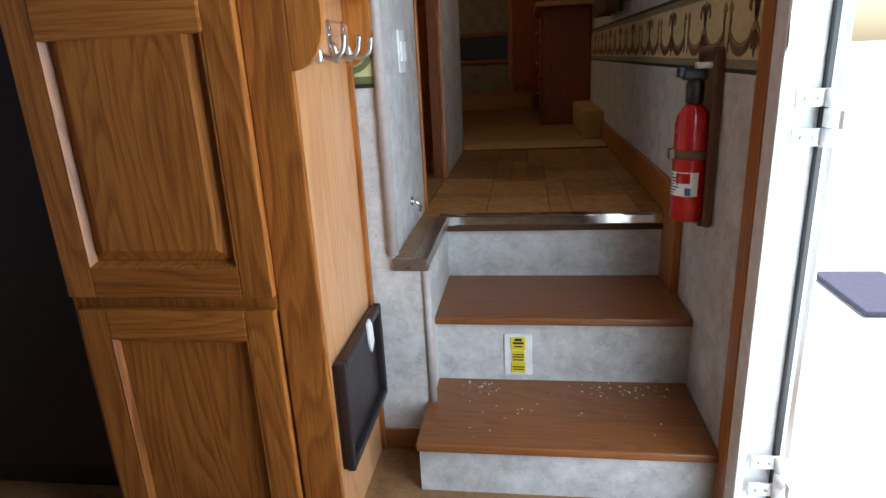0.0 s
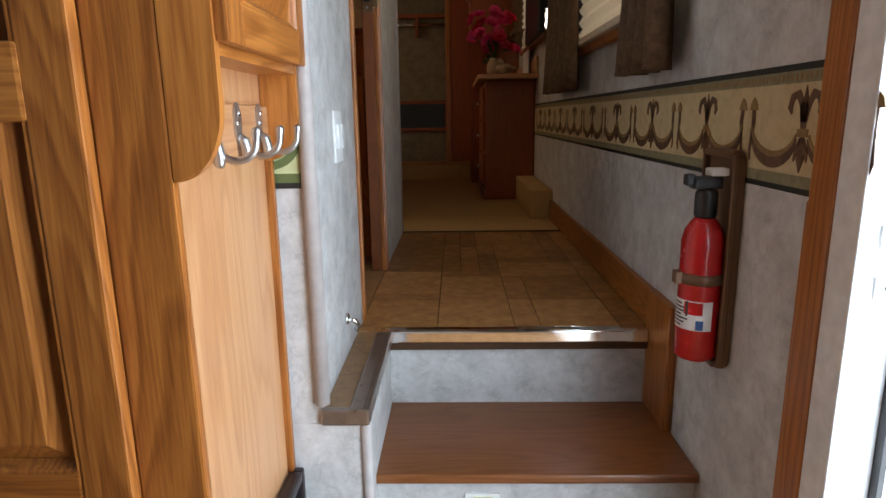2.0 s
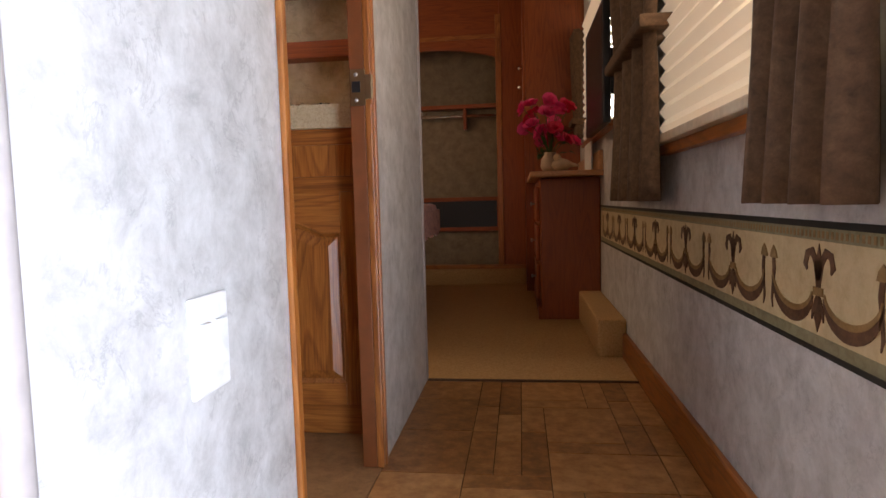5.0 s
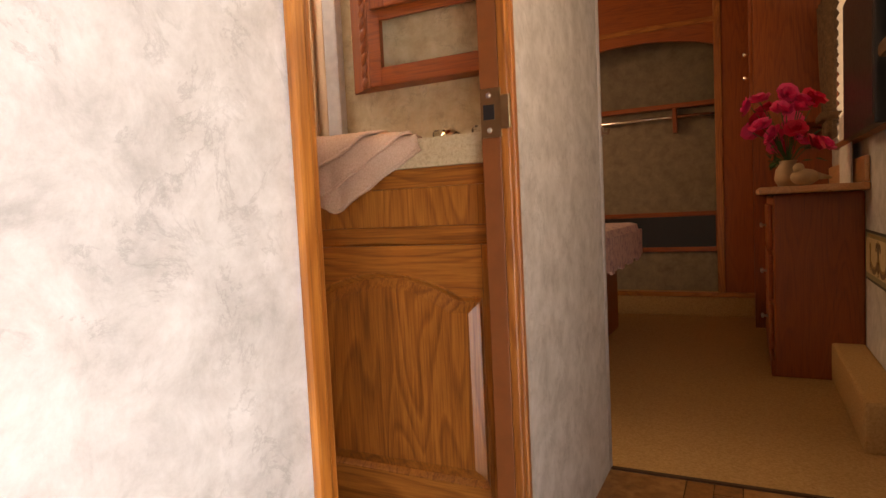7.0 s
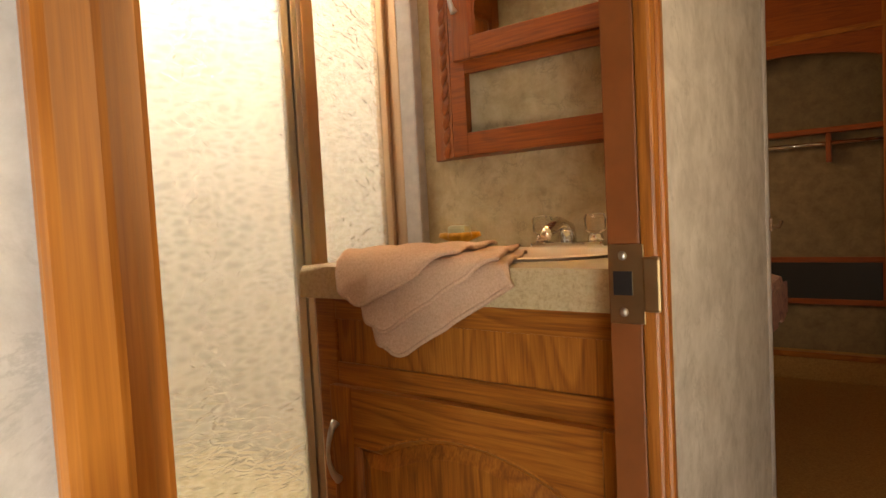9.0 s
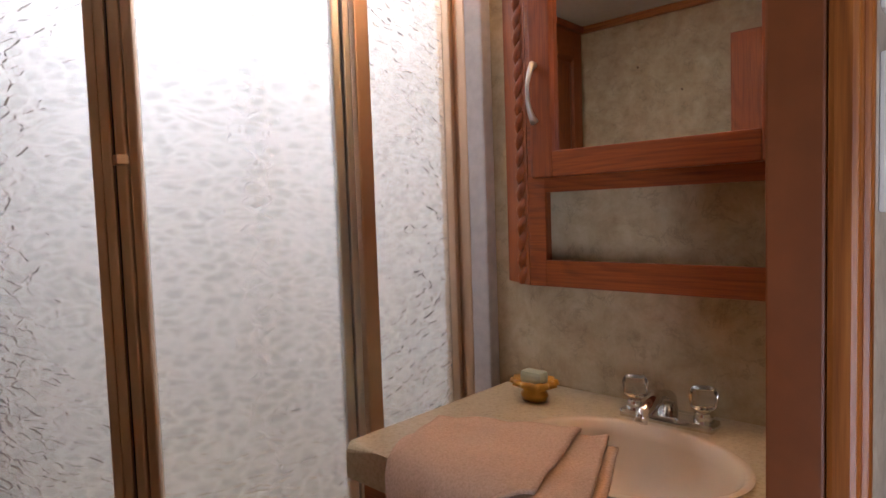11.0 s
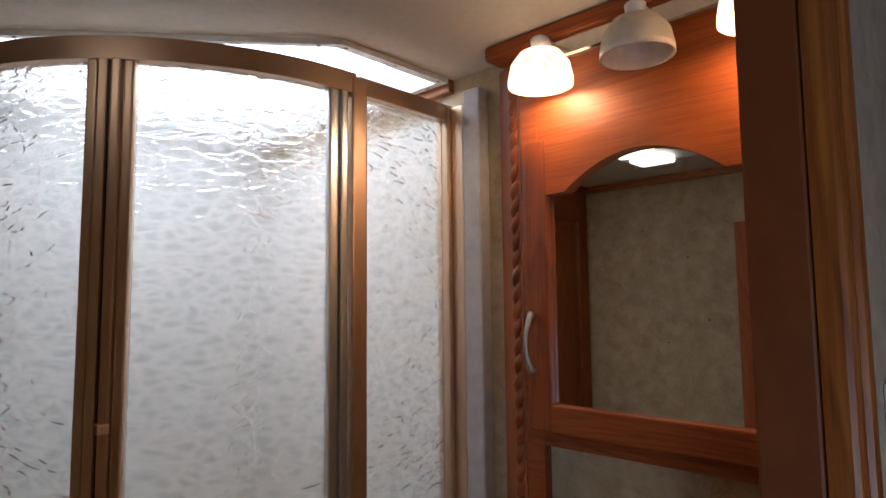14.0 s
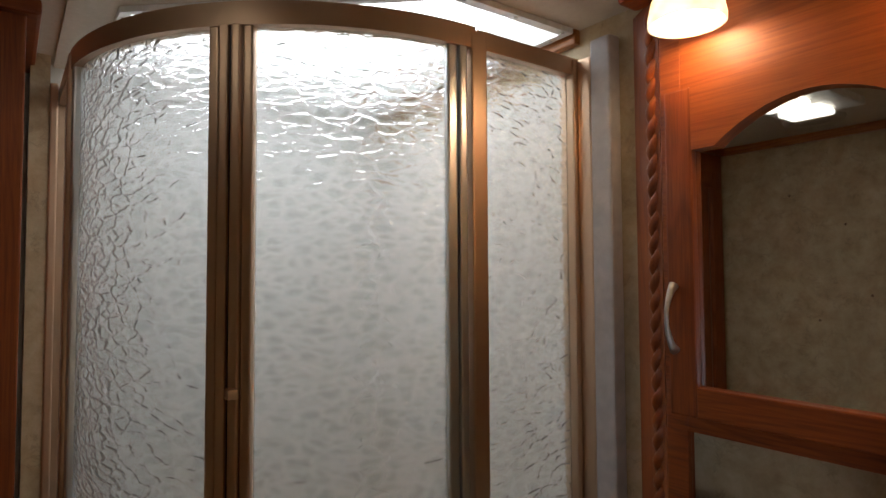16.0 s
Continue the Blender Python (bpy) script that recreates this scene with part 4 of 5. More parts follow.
for zz in (0.20, 0.92, 1.65):
    for k in range(3):
        lathe("hinge", [(0.0, 0), (0.011, 0), (0.011, 0.03), (0.0, 0.03)], (XR + 0.075, 1.192, zz + k * 0.033), WHITE_METAL, ed, 12)
    boxes("hinge_leaf", [((XR + 0.02, 1.198, zz), (XR + 0.074, 1.204, zz + 0.03)), ((XR + 0.075, 1.148, zz + 0.033), (XR + 0.15, 1.163, zz + 0.063)), ((XR + 0.02, 1.198, zz + 0.066), (XR + 0.074, 1.204, zz + 0.096))], WHITE_METAL, ed, 0.002)
    for k in (0, 0.066):
        for dx in (0.035, 0.055):
            lathe("screw", [(0.004, 0), (0.003, -0.002)], (XR + dx, 1.198, zz + k + 0.015), NICKEL, ed, 8, "y")
structure(box("ground", (-300, -300, -0.75), (300, 300, -0.70), GROUND), "pale sunlit concrete ground outside", "ground")
tagged(box("door_mat", (2.25, 4.15, -0.70), (2.75, 4.95, -0.66), MAT_GREY, None, 0.01), "dark blue-grey mat lying on the ground", "mat")

# ---- side window: shade, sill, curtains ----
win = thing("hall_window", "window with a cream pleated shade and wooden sill", "window", (0, 0, 0))
bm = bmesh.new()
zz, k = 1.425, 0
prev = None
while zz < 2.24:
    x = XR - 0.020 - (0.016 if k % 2 else 0.0)
    cur = (bm.verts.new((x, WY0 - 0.02, zz)), bm.verts.new((x, WY1 + 0.02, zz)))
    if prev:
        bm.faces.new((prev[0], prev[1], cur[1], cur[0]))
    prev = cur
    zz += 0.022
    k += 1
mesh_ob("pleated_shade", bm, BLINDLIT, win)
boxes("bottom_rail", [((XR - 0.045, WY0 - 0.03, 1.405), (XR - 0.012, WY1 + 0.03, 1.428))], SHADEFABRIC, win, 0.004)
boxes("sill", [((XR - 0.03, WY0 - 0.05, 1.375), (XR, WY1 + 0.05, 1.402))], OAK_Y, win, 0.004)
boxes("pane", [((XR + 0.03, WY0, WZ0), (XR + 0.035, WY1, WZ1))], SKYPANE, win)
boxes("valance", [((XR - 0.12, 1.86, 2.2), (XR - 0.001, 3.5, 2.45))], CURTAIN, win, 0.01)


def curtain(y0, y1, z0, label):
    bm = bmesh.new()
    nu, nv = 40, 14
    tie = 1.72
    rows = []
    for j in range(nv + 1):
        z = z0 + (2.25 - z0) * j / nv
        pinch = 1 - 0.12 * math.exp(-((z - tie) / 0.10) ** 2)
        row = []
        for i in range(nu + 1):
            s = i / nu
            y = (y0 + y1) / 2 + (s - 0.5) * (y1 - y0) * pinch
            x = XR - 0.058 - 0.030 * math.sin(s * math.pi * 7 + 0.4 * math.sin(z * 3)) - 0.010 * math.sin(s * 23 + z * 5)
            row.append(bm.verts.new((x, y, z)))
        rows.append(row)
    for a, b in zip(rows, rows[1:]):
        for i in range(nu):
            bm.faces.new((a[i], a[i + 1], b[i + 1], b[i]))
    t = thing("curtain", label, "curtain", (0, 0, 0), "curtains at the window")
    o = mesh_ob("cloth", bm, CURTAIN, t, True)
    sol = o.modifiers.new("thickness", "SOLIDIFY")
    sol.thickness = 0.004
    box("tie_band", (XR - 0.105, y0 - 0.003, tie - 0.02), (XR - 0.004, y1 + 0.003, tie + 0.015), CURTAIN, t, 0.01)


curtain(1.82, 2.11, 1.25, "brown gathered curtain tied beside the window")
curtain(2.80, 3.45, 1.25, "brown gathered curtain tied beside the window")
curtain(4.84, 5.06, 1.62, "brown gathered curtain tied beside the bedroom window")

# ---- bedroom ----
structure(box("wheel_box", (XR - 0.115, 3.60, UP), (XR, 4.40, UP + 0.155), CARPET, bevel=0.012), "carpeted box along the wall's foot", "built-in")
desk = thing("dresser", "dark cherry dresser with a pale top and drawers", "dresser", (0, 0, 0))
box("body", (0.118, 4.37, UP + 0.002), (XR - 0.001, 5.40, 1.372), CHERRY, desk, 0.01)
box("top", (0.065, 4.24, 1.374), (XR - 0.001, 5.40, 1.402), OAK_PALE_Y, desk, 0.008)
for i in range(3):
    z0 = 0.72 + i * 0.21
    dr = box("drawer", (0.100, 4.45, z0), (0.1175, 5.0, z0 + 0.19), CHERRY_Y, desk, 0.006)
    lathe("knob", [(0.006, 0), (0.005, -0.012), (0.012, -0.018), (0.009, -0.026), (0.0, -0.027)], (0.100, 4.72, z0 + 0.095), NICKEL, desk, 14, "x")
box("toe", (0.105, 4.372, UP + 0.002), (0.128, 5.40, UP + 0.07), CHERRY_Y, desk, 0.006)
box("backsplash", (XR - 0.02, 4.26, 1.403), (XR - 0.001, 5.38, 1.50), OAK_PALE_Y, desk, 0.006)

bw = thing("bedroom_window", "bedroom window with a daylit cream pleated shade", "window", (0, 0, 0))
bm = bmesh.new()
prev = None
for k in range(32):
    zz, x = 1.60 + k * 0.022, XR - 0.018 - (0.016 if k % 2 else 0.0)
    cur = (bm.verts.new((x, BW0 - 0.02, zz)), bm.verts.new((x, BW1 + 0.02, zz)))
    if prev:
        bm.faces.new((prev[0], prev[1], cur[1], cur[0]))
    prev = cur
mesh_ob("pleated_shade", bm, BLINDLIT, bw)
boxes("sill", [((XR - 0.04, BW0 - 0.05, 1.565), (XR, BW1 + 0.05, 1.592))], OAK_Y, bw, 0.004)
boxes("pane", [((XR + 0.03, BW0, 1.62), (XR + 0.035, BW1, 2.28))], SKYPANE, bw)
tv = thing("television", "thin black flat television on a wall bracket", "television", (0, 0, 0))
box("case", (XR - 0.095, 3.56, 1.55), (XR - 0.065, 4.16, 2.02), BLACK, tv, 0.006)
box("screen", (XR - 0.0965, 3.58, 1.575), (XR - 0.0945, 4.14, 2.00), DARKPANEL, tv)
boxes("bracket", [((XR - 0.066, 3.68, 1.68), (XR - 0.001, 3.72, 1.86))], BLACK, tv, 0.003)
card = thing("paper_card", "white paper card leaning on the dresser's back ledge", "card", (0, 0, 0))
box("sheet", (XR - 0.034, 4.48, 1.404), (XR - 0.028, 4.82, 1.70), PAPER, card, 0.001)
wc = thing("wall_cabinet", "dark cherry wall cabinet with chrome knobs", "cabinet", (0, 0, 0))
box("body", (0.06, 5.10, 1.72), (XR - 0.001, 5.55, TOP - 0.002), CHERRY, wc, 0.006)
panel_door("door", 5.11, 5.53, 1.74, 2.7, 0.06, -1, wc, (CHERRY, CHERRY_Y), 0.05, 0.0, 0.018, axis="x")
for zz in (1.98, 2.10):
    lathe("knob", [(0.006, 0), (0.005, -0.012), (0.013, -0.018), (0.010, -0.028), (0.0, -0.029)], (0.042, 5.14, zz), CHROME, wc, 14, "x")

# closet at the end
cl = thing("closet", "cherry built-in closet with an arched opening", "closet", (0, 0, 0))
CX0, CX1 = -1.15, -0.12
box("post", (CX1, Y_END, UP + 0.155), (0.055, Y_END + 0.03, TOP - 0.002), CHERRY, cl, 0.004)
box("side_panel", (0.055, 5.41, UP + 0.002), (XR - 0.001, Y_END + 0.03, TOP - 0.002), CHERRY, cl)
arch_ = [(CX0, 2.60), (CX0, 2.30)] + [(CX0 + (CX1 - CX0) * i / 20, 2.30 + 0.085 * math.sin(math.pi * i / 20) ** 0.7) for i in range(1, 20)] + [(CX1, 2.30), (CX1, 2.60)]
prism("header", arch_, "y", Y_END, Y_END + 0.025, CHERRY_X, cl)
box("upper_panel", (CX0, Y_END + 0.004, 2.60), (CX1, Y_END + 0.03, TOP - 0.002), CHERRY_X, cl)
box("header_bead", (CX0, Y_END - 0.012, 2.45), (CX1, Y_END, 2.48), OAK_X, cl, 0.004)
box("inner_post", (CX1 - 0.03, Y_END - 0.008, UP + 0.155), (CX1 + 0.012, Y_END, 2.62), OAK_Z, cl, 0.004)
box("shelf", (CX0, Y_END + 0.03, 1.955), (CX1, 6.345, 1.985), CHERRY_X, cl, 0.004)
tube("rod", [(CX0, Y_END + 0.055, 1.90), (CX1 + 0.01, Y_END + 0.055, 1.90)], 0.012, CHROME, cl)
box("rod_bracket", (-0.40, Y_END + 0.035, 1.80), (-0.375, Y_END + 0.095, 1.955), CHERRY, cl, 0.004)
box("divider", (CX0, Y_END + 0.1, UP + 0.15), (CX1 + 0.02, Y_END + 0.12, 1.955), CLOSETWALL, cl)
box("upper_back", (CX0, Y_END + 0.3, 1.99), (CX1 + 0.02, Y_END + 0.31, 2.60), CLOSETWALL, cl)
box("niche", (-1.0, Y_END + 0.085, 1.06), (-0.16, Y_END + 0.101, 1.26), BLACK, cl)
boxes("niche_frame", [((-1.0, Y_END + 0.08, 1.03), (-0.13, Y_END + 0.10, 1.06)), ((-1.0, Y_END + 0.08, 1.26), (-0.13, Y_END + 0.10, 1.29)), ((-0.16, Y_END + 0.08, 1.06), (-0.13, Y_END + 0.10, 1.26))], CHERRY_X, cl, 0.003)
box("base", (CX0, Y_END, UP + 0.002), (0.055, 6.345, UP + 0.15), CARPET, cl, 0.01)
box("base_edge", (CX0, Y_END - 0.006, UP + 0.125), (0.055, Y_END + 0.02, UP + 0.157), OAK_X, cl, 0.006)

bed = thing("bed", "bed with a mauve patterned quilt on a dark wooden base", "bed", (0, 0, 0))
box("base", (-2.3, 3.9, UP + 0.002), (-0.68, 5.26, 1.08), CHERRY, bed, 0.01)
box("mattress", (-2.3, 3.75, 1.075), (-0.55, 5.33, 1.25), QUILT, bed, 0.05)
bm = bmesh.new()
for i in range(24):
    y = 3.78 + i * 0.065
    add_box(bm, (-0.556, y, 1.045 + 0.012 * math.sin(i * 1.7)), (-0.542, y + 0.062, 1.21), 0.005)
mesh_ob("quilt_edge", bm, QUILT, bed)

# flowers, vase and stone bird on the dresser
fl = thing("flower_arrangement", "pink and crimson artificial flowers in a small vase", "flowers", (0, 0, 0))
fx, fy, fz = 0.175, 4.42, 1.402
lathe("vase", [(0.0, 0), (0.035, 0), (0.05, 0.03), (0.045, 0.07), (0.028, 0.095), (0.034, 0.105)], (fx, fy, fz), STONEWARE, fl, 18)
for idx in range(24):
    a = idx * 2.4
    r = 0.02 + 0.125 * (idx / 24) ** 0.6
    cx, cy, cz = fx - 0.01 + r * math.cos(a), fy + r * math.sin(a) * 0.8, fz + 0.11 + 0.23 * random.random() + 0.03 * (1 - r * 5)
    face = pose(0, 0, 0, random.uniform(15, 75), 0, math.degrees(a) + 90 + random.uniform(-40, 40))
    tube("stem", [(fx, fy, fz + 0.08), ((fx + cx) / 2, (fy + cy) / 2, (fz + 0.1 + cz) / 2 + 0.02), (cx, cy, cz)], 0.002, LEAF, fl, 5)
    bm = bmesh.new()
    for ringn, (cnt, rad, tilt) in enumerate(((8, 0.046, 15), (7, 0.038, 42), (5, 0.024, 68))):
        for k in range(cnt):
            ang = 2 * math.pi * k / cnt + ringn * 0.5 + random.uniform(-0.2, 0.2)
            m = Matrix.Translation((cx, cy, cz)) @ face @ pose(0, 0, 0, random.uniform(-12, 12), random.uniform(-12, 12), math.degrees(ang)) @ pose(0, 0, 0, 0, -tilt, 0)
            pts = [(0.002, -0.004, 0), (rad * 0.55, -rad * 0.60, 0.006), (rad, -rad * 0.34, 0.010), (rad * 1.02, rad * 0.34, 0.010), (rad * 0.55, rad * 0.60, 0.006), (0.002, 0.004, 0)]
            bm.faces.new([bm.verts.new(m @ Vector(p)) for p in pts])
    mesh_ob("bloom", bm, PINK if idx % 5 < 3 else CRIMSON, fl)
bm = bmesh.new()
for k in range(26):
    ang, rr, tilt = k * 2.1, random.uniform(0.05, 0.15), random.uniform(-50, 30)
    m = Matrix.Translation((fx + rr * 0.7 * math.cos(ang), fy + rr * 0.7 * math.sin(ang), fz + random.uniform(0.09, 0.22))) @ pose(0, 0, 0, 20, tilt, math.degrees(ang))
    bm.faces.new([bm.verts.new(m @ Vector(p)) for p in ((0, 0, 0), (0.02, -0.012, 0.004), (0.05, 0, 0), (0.02, 0.012, 0.004))])
mesh_ob("leaves", bm, LEAF, fl)
bird = thing("bird_figurine", "small tan stoneware bird on the dresser", "figurine", (0, 0, 0))
bm = bmesh.new()
bmesh.ops.create_uvsphere(bm, u_segments=16, v_segments=10, radius=1, matrix=Matrix.Translation((0.225, 4.30, 1.434)) @ Matrix.Diagonal((0.05, 0.034, 0.032, 1)))
bmesh.ops.create_uvsphere(bm, u_segments=12, v_segments=8, radius=0.02, matrix=Matrix.Translation((0.205, 4.30, 1.470)))
bmesh.ops.create_cone(bm, segments=10, radius1=0.018, radius2=0.004, depth=0.06, cap_ends=True, matrix=pose(0.285, 4.30, 1.432, 0, 100, 0))
mesh_ob("body", bm, STONEWARE, bird, True)

# ---- bathroom: shower ----
CXs, CYs, R = -1.877, 2.92, 0.62
ZB, ZT = 0.83, 2.71
sh = thing("shower_enclosure", "curved corner shower with obscure glass and champagne metal frame", "shower", (0, 0, 0))


def arc_pts(r, a0, a1, n):
    return [(CXs + r * math.cos(radians(a0 + (a1 - a0) * i / n)), CYs + r * math.sin(radians(a0 + (a1 - a0) * i / n))) for i in range(n + 1)]


def arc_bar(name, r0, r1, a0, a1, z0, z1, material, n=40):
    """A curved bar or pane, as one closed ring of faces."""
    bm = bmesh.new()
    rows = [[bm.verts.new((*p, z)) for p in arc_pts(r, a0, a1, n)] for r, z in ((r0, z0), (r1, z0), (r1, z1), (r0, z1))]
    for k in range(4):
        a, b = rows[k], rows[(k + 1) % 4]
        for i in range(n):
            f = bm.faces.new((a[i], a[i + 1], b[i + 1], b[i]))
            f.smooth = k in (1, 3)
    bm.faces.new([row[0] for row in rows])
    bm.faces.new([row[-1] for row in rows])
    for e in bm.edges:
        e.smooth = len(e.link_faces) == 2 and e.link_faces[0].normal.dot(e.link_faces[1].normal) > -2 and all(f.smooth for f in e.link_faces)
    return mesh_ob(name, bm, material, sh)


# base, following the enclosure
foot = [(-2.2, BACK - 0.013), (-2.2, 2.27), (CXs, 2.27)] + arc_pts(R + 0.03, -90, 0, 20) + [(CXs + R + 0.03, BACK - 0.013)]
prism("base", foot, "z", UP + 0.001, ZB - 0.02, CREAM, sh, 0.012)
for z0, z1, d in ((ZT - 0.034, ZT + 0.009, 0.017), (ZB - 0.02, ZB + 0.02, 0.02)):
    arc_bar("track", R - d, R + d, -86, 0, z0, z1, GILT)
    xw = CXs + R
    box("rail", (xw - 0.018, CYs + 0.004, z0), (xw + 0.018, BACK - 0.013, z1 - 0.004), GILT, sh, 0.002)
    box("rail", (-2.2, CYs - R - 0.018, z0), (CXs + 0.040, CYs - R + 0.018, z1 - 0.004), GILT, sh, 0.002)


def post_at(a, w, d, material, z0=ZB + 0.02, z1=ZT - 0.03, r=R):
    x, y = CXs + r * math.cos(radians(a)), CYs + r * math.sin(radians(a))
    bm = bmesh.new()
    add_box(bm, (-d / 2, -w / 2, z0), (d / 2, w / 2, z1), 0.004)
    bmesh.ops.transform(bm, matrix=pose(x, y, 0, 0, 0, a), verts=bm.verts)
    return mesh_ob("post", bm, material, sh)


# meeting stiles of the two sliding doors, with a magnetic seam
for a_, d_ in ((-44.9, 0.026), (-43.05, 0.036), (-40.95, 0.036), (-39.1, 0.026)):
    post_at(a_, 0.0185, d_, GILT)
post_at(-42.0, 0.006, 0.024, BLACK)
# end posts of the fixed panels
post_at(-4.6, 0.022, 0.020, ALU)
post_at(-2.6, 0.018, 0.030, ALU)
box("post", (CXs + R - 0.016, CYs - 0.012, ZB), (CXs + R + 0.020, CYs + 0.026, ZT), GILT, sh, 0.004)
post_at(-84, 0.022, 0.03, ALU)
box("post", (CXs + 0.016, CYs - R - 0.020, ZB), (CXs + 0.052, CYs - R + 0.016, ZT), GILT, sh, 0.004)
boxes("wall_jamb", [((CXs + R - 0.02, BACK - 0.044, ZB), (CXs + R + 0.024, BACK - 0.030, ZT)), ((CXs + R - 0.014, BACK - 0.030, ZB), (CXs + R + 0.060, BACK - 0.013, ZT))], GILT, sh, 0.005)
boxes("wall_jamb", [((-2.2, CYs - R - 0.024, ZB), (-2.16, CYs - R + 0.02, ZT))], GILT, sh, 0.005)
g1 = arc_bar("pane", R - 0.003, R + 0.003, -83.0, -45.7, ZB + 0.02, ZT - 0.028, OBSCURE, 24)
g2 = arc_bar("pane", R - 0.003, R + 0.003, -38.0, -5.6, ZB + 0.02, ZT - 0.028, OBSCURE, 24)
g3 = box("pane", (CXs + R - 0.003, CYs + 0.026, ZB + 0.015), (CXs + R + 0.003, BACK - 0.044, ZT - 0.03), OBSCURE, sh)
g4 = box("pane", (-2.16, CYs - R - 0.003, ZB + 0.015), (CXs + 0.016, CYs - R + 0.003, ZT - 0.03), OBSCURE, sh)
for g in (g1, g2, g3, g4):
    g.visible_shadow = False
lx, ly = CXs + (R + 0.022) * math.cos(radians(-40.6)), CYs + (R + 0.022) * math.sin(radians(-40.6))
box("catch", (lx - 0.014, ly - 0.012, 2.022), (lx + 0.008, ly + 0.008, 2.040), GILT, sh, 0.003)
# white trim in shade; the grey bead material puts that shade in its colour
structure(box("shower_trim", (CXs + R + 0.062, BACK - 0.035, UP), (CXs + R + 0.115, BACK, 2.74), BEAD, bevel=0.006), "white plastic edge of the shower surround, greyed for shade", "trim")
structure(box("shower_trim_left", (-2.155, 2.262, UP), (-2.115, 2.28, 2.72), GILT, bevel=0.004), "champagne metal edge of the shower surround", "trim")
# linen cabinet at the far end of the bathroom
lc = thing("linen_cabinet", "tall cherry linen cabinet reaching the ceiling", "cabinet", (0, 0, 0))
box("body", (-2.2, 1.557, UP + 0.001), (-1.785, 2.205, TOP - 0.03), CHERRY, lc, 0.004)
box("crown", (-2.2, 1.557, TOP - 0.034), (-1.760, 2.23, TOP - 0.002), CHERRY_Y, lc, 0.008)
panel_door("door", 1.60, 2.16, 0.75, 2.68, -1.785, 1, lc, (CHERRY, CHERRY_Y), 0.06, 0.0, 0.016, axis="x")

spots = bmesh.new()
for x, z in ((-1.50, 2.55), (-1.30, 2.42), (-1.02, 2.50), (-1.22, 2.15), (-1.40, 2.05)):
    add_lathe(spots, [(0.005, 0.0), (0.003, 0.002)], (x, 1.556, z), 8, "y")
tagged(mesh_ob("screw_covers", spots, BRONZE), "small dark fastener heads on the bathroom wall", "fasteners", kind="stuff")
# bathroom door standing open
bd = thing("bathroom_door", "cherry raised-panel bathroom door standing open", "door", (0, 0, 0))
pd = panel_door("leaf", -0.96, -0.40, UP + 0.012, D_TOP - 0.02, 1.975, 1, bd, CH, 0.10, 0.0, 0.028)
box("core", (-0.958, 1.962, UP + 0.014), (-0.402, 1.9745, D_TOP - 0.022), CHERRY, bd)

# ---- bathroom: vanity ----
VX0, VX1, VF = -1.07, XL - WT - 0.005, 2.765
va = thing("vanity", "oak vanity with an arched panel door", "vanity", (0, 0, 0))
boxes("body", [((VX0, VF, UP + 0.001), (VX0 + 0.016, BACK - 0.001, 1.47)), ((VX1 - 0.016, VF, UP + 0.001), (VX1, BACK - 0.001, 1.47)), ((VX0 + 0.016, VF + 0.02, UP + 0.05), (VX1 - 0.016, BACK - 0.001, UP + 0.07))], OAK_PALE, va)
boxes("face_frame", [((VX0, VF - 0.016, UP + 0.001), (VX0 + 0.055, VF, 1.47)), ((VX1 - 0.035, VF - 0.016, UP + 0.001), (VX1, VF, 1.47)), ((VX0 + 0.055, VF - 0.016, 1.425), (VX1 - 0.035, VF, 1.47)),
                     ((VX0 + 0.055, VF - 0.016, 1.270), (VX1 - 0.035, VF, 1.340)), ((VX0 + 0.055, VF - 0.016, UP + 0.001), (VX1 - 0.035, VF, UP + 0.10))], OAK_X, va, 0.003)
box("false_front", (VX0 + 0.052, VF - 0.010, 1.335), (VX1 - 0.032, VF - 0.001, 1.43), OAK_Z, va)
vd = panel_door("door", VX0 + 0.045, VX1 - 0.028, UP + 0.09, 1.298, VF - 0.016, -1, va, OAK, 0.06, 0.05, 0.018)
pull(vd, (VX0 + 0.062, VF - 0.034, 1.17), 0.115, -1)

# countertop with an oval basin cut into it
TZ0, TZ1 = 1.468, 1.53
sxc, syc, sa, sb = -0.70, 2.965, 0.19, 0.145
bm = bmesh.new()
N = 48
x0, x1, y0, y1 = VX0 - 0.02, VX1, VF - 0.035, BACK - 0.001


def on_rect(a):
    c, s = math.cos(a), math.sin(a)
    t = min(((x1 - sxc) if c > 0 else (x0 - sxc)) / c if abs(c) > 1e-6 else 1e9, ((y1 - syc) if s > 0 else (y0 - syc)) / s if abs(s) > 1e-6 else 1e9)
    return sxc + t * c, syc + t * s


angs = sorted({2 * math.pi * i / N for i in range(N)} | {math.atan2(y - syc, x - sxc) % (2 * math.pi) for x in (x0, x1) for y in (y0, y1)})
rim_o, rim_i, low_o, low_i = [], [], [], []
for a in angs:
    p = on_rect(a)
    q = (sxc + sa * math.cos(a), syc + sb * math.sin(a))
    rim_o.append(bm.verts.new((*p, TZ1)))
    rim_i.append(bm.verts.new((*q, TZ1)))
    low_o.append(bm.verts.new((*p, TZ0)))
    low_i.append(bm.verts.new((*q, TZ0)))
cn = len(angs)
edge_geom = []
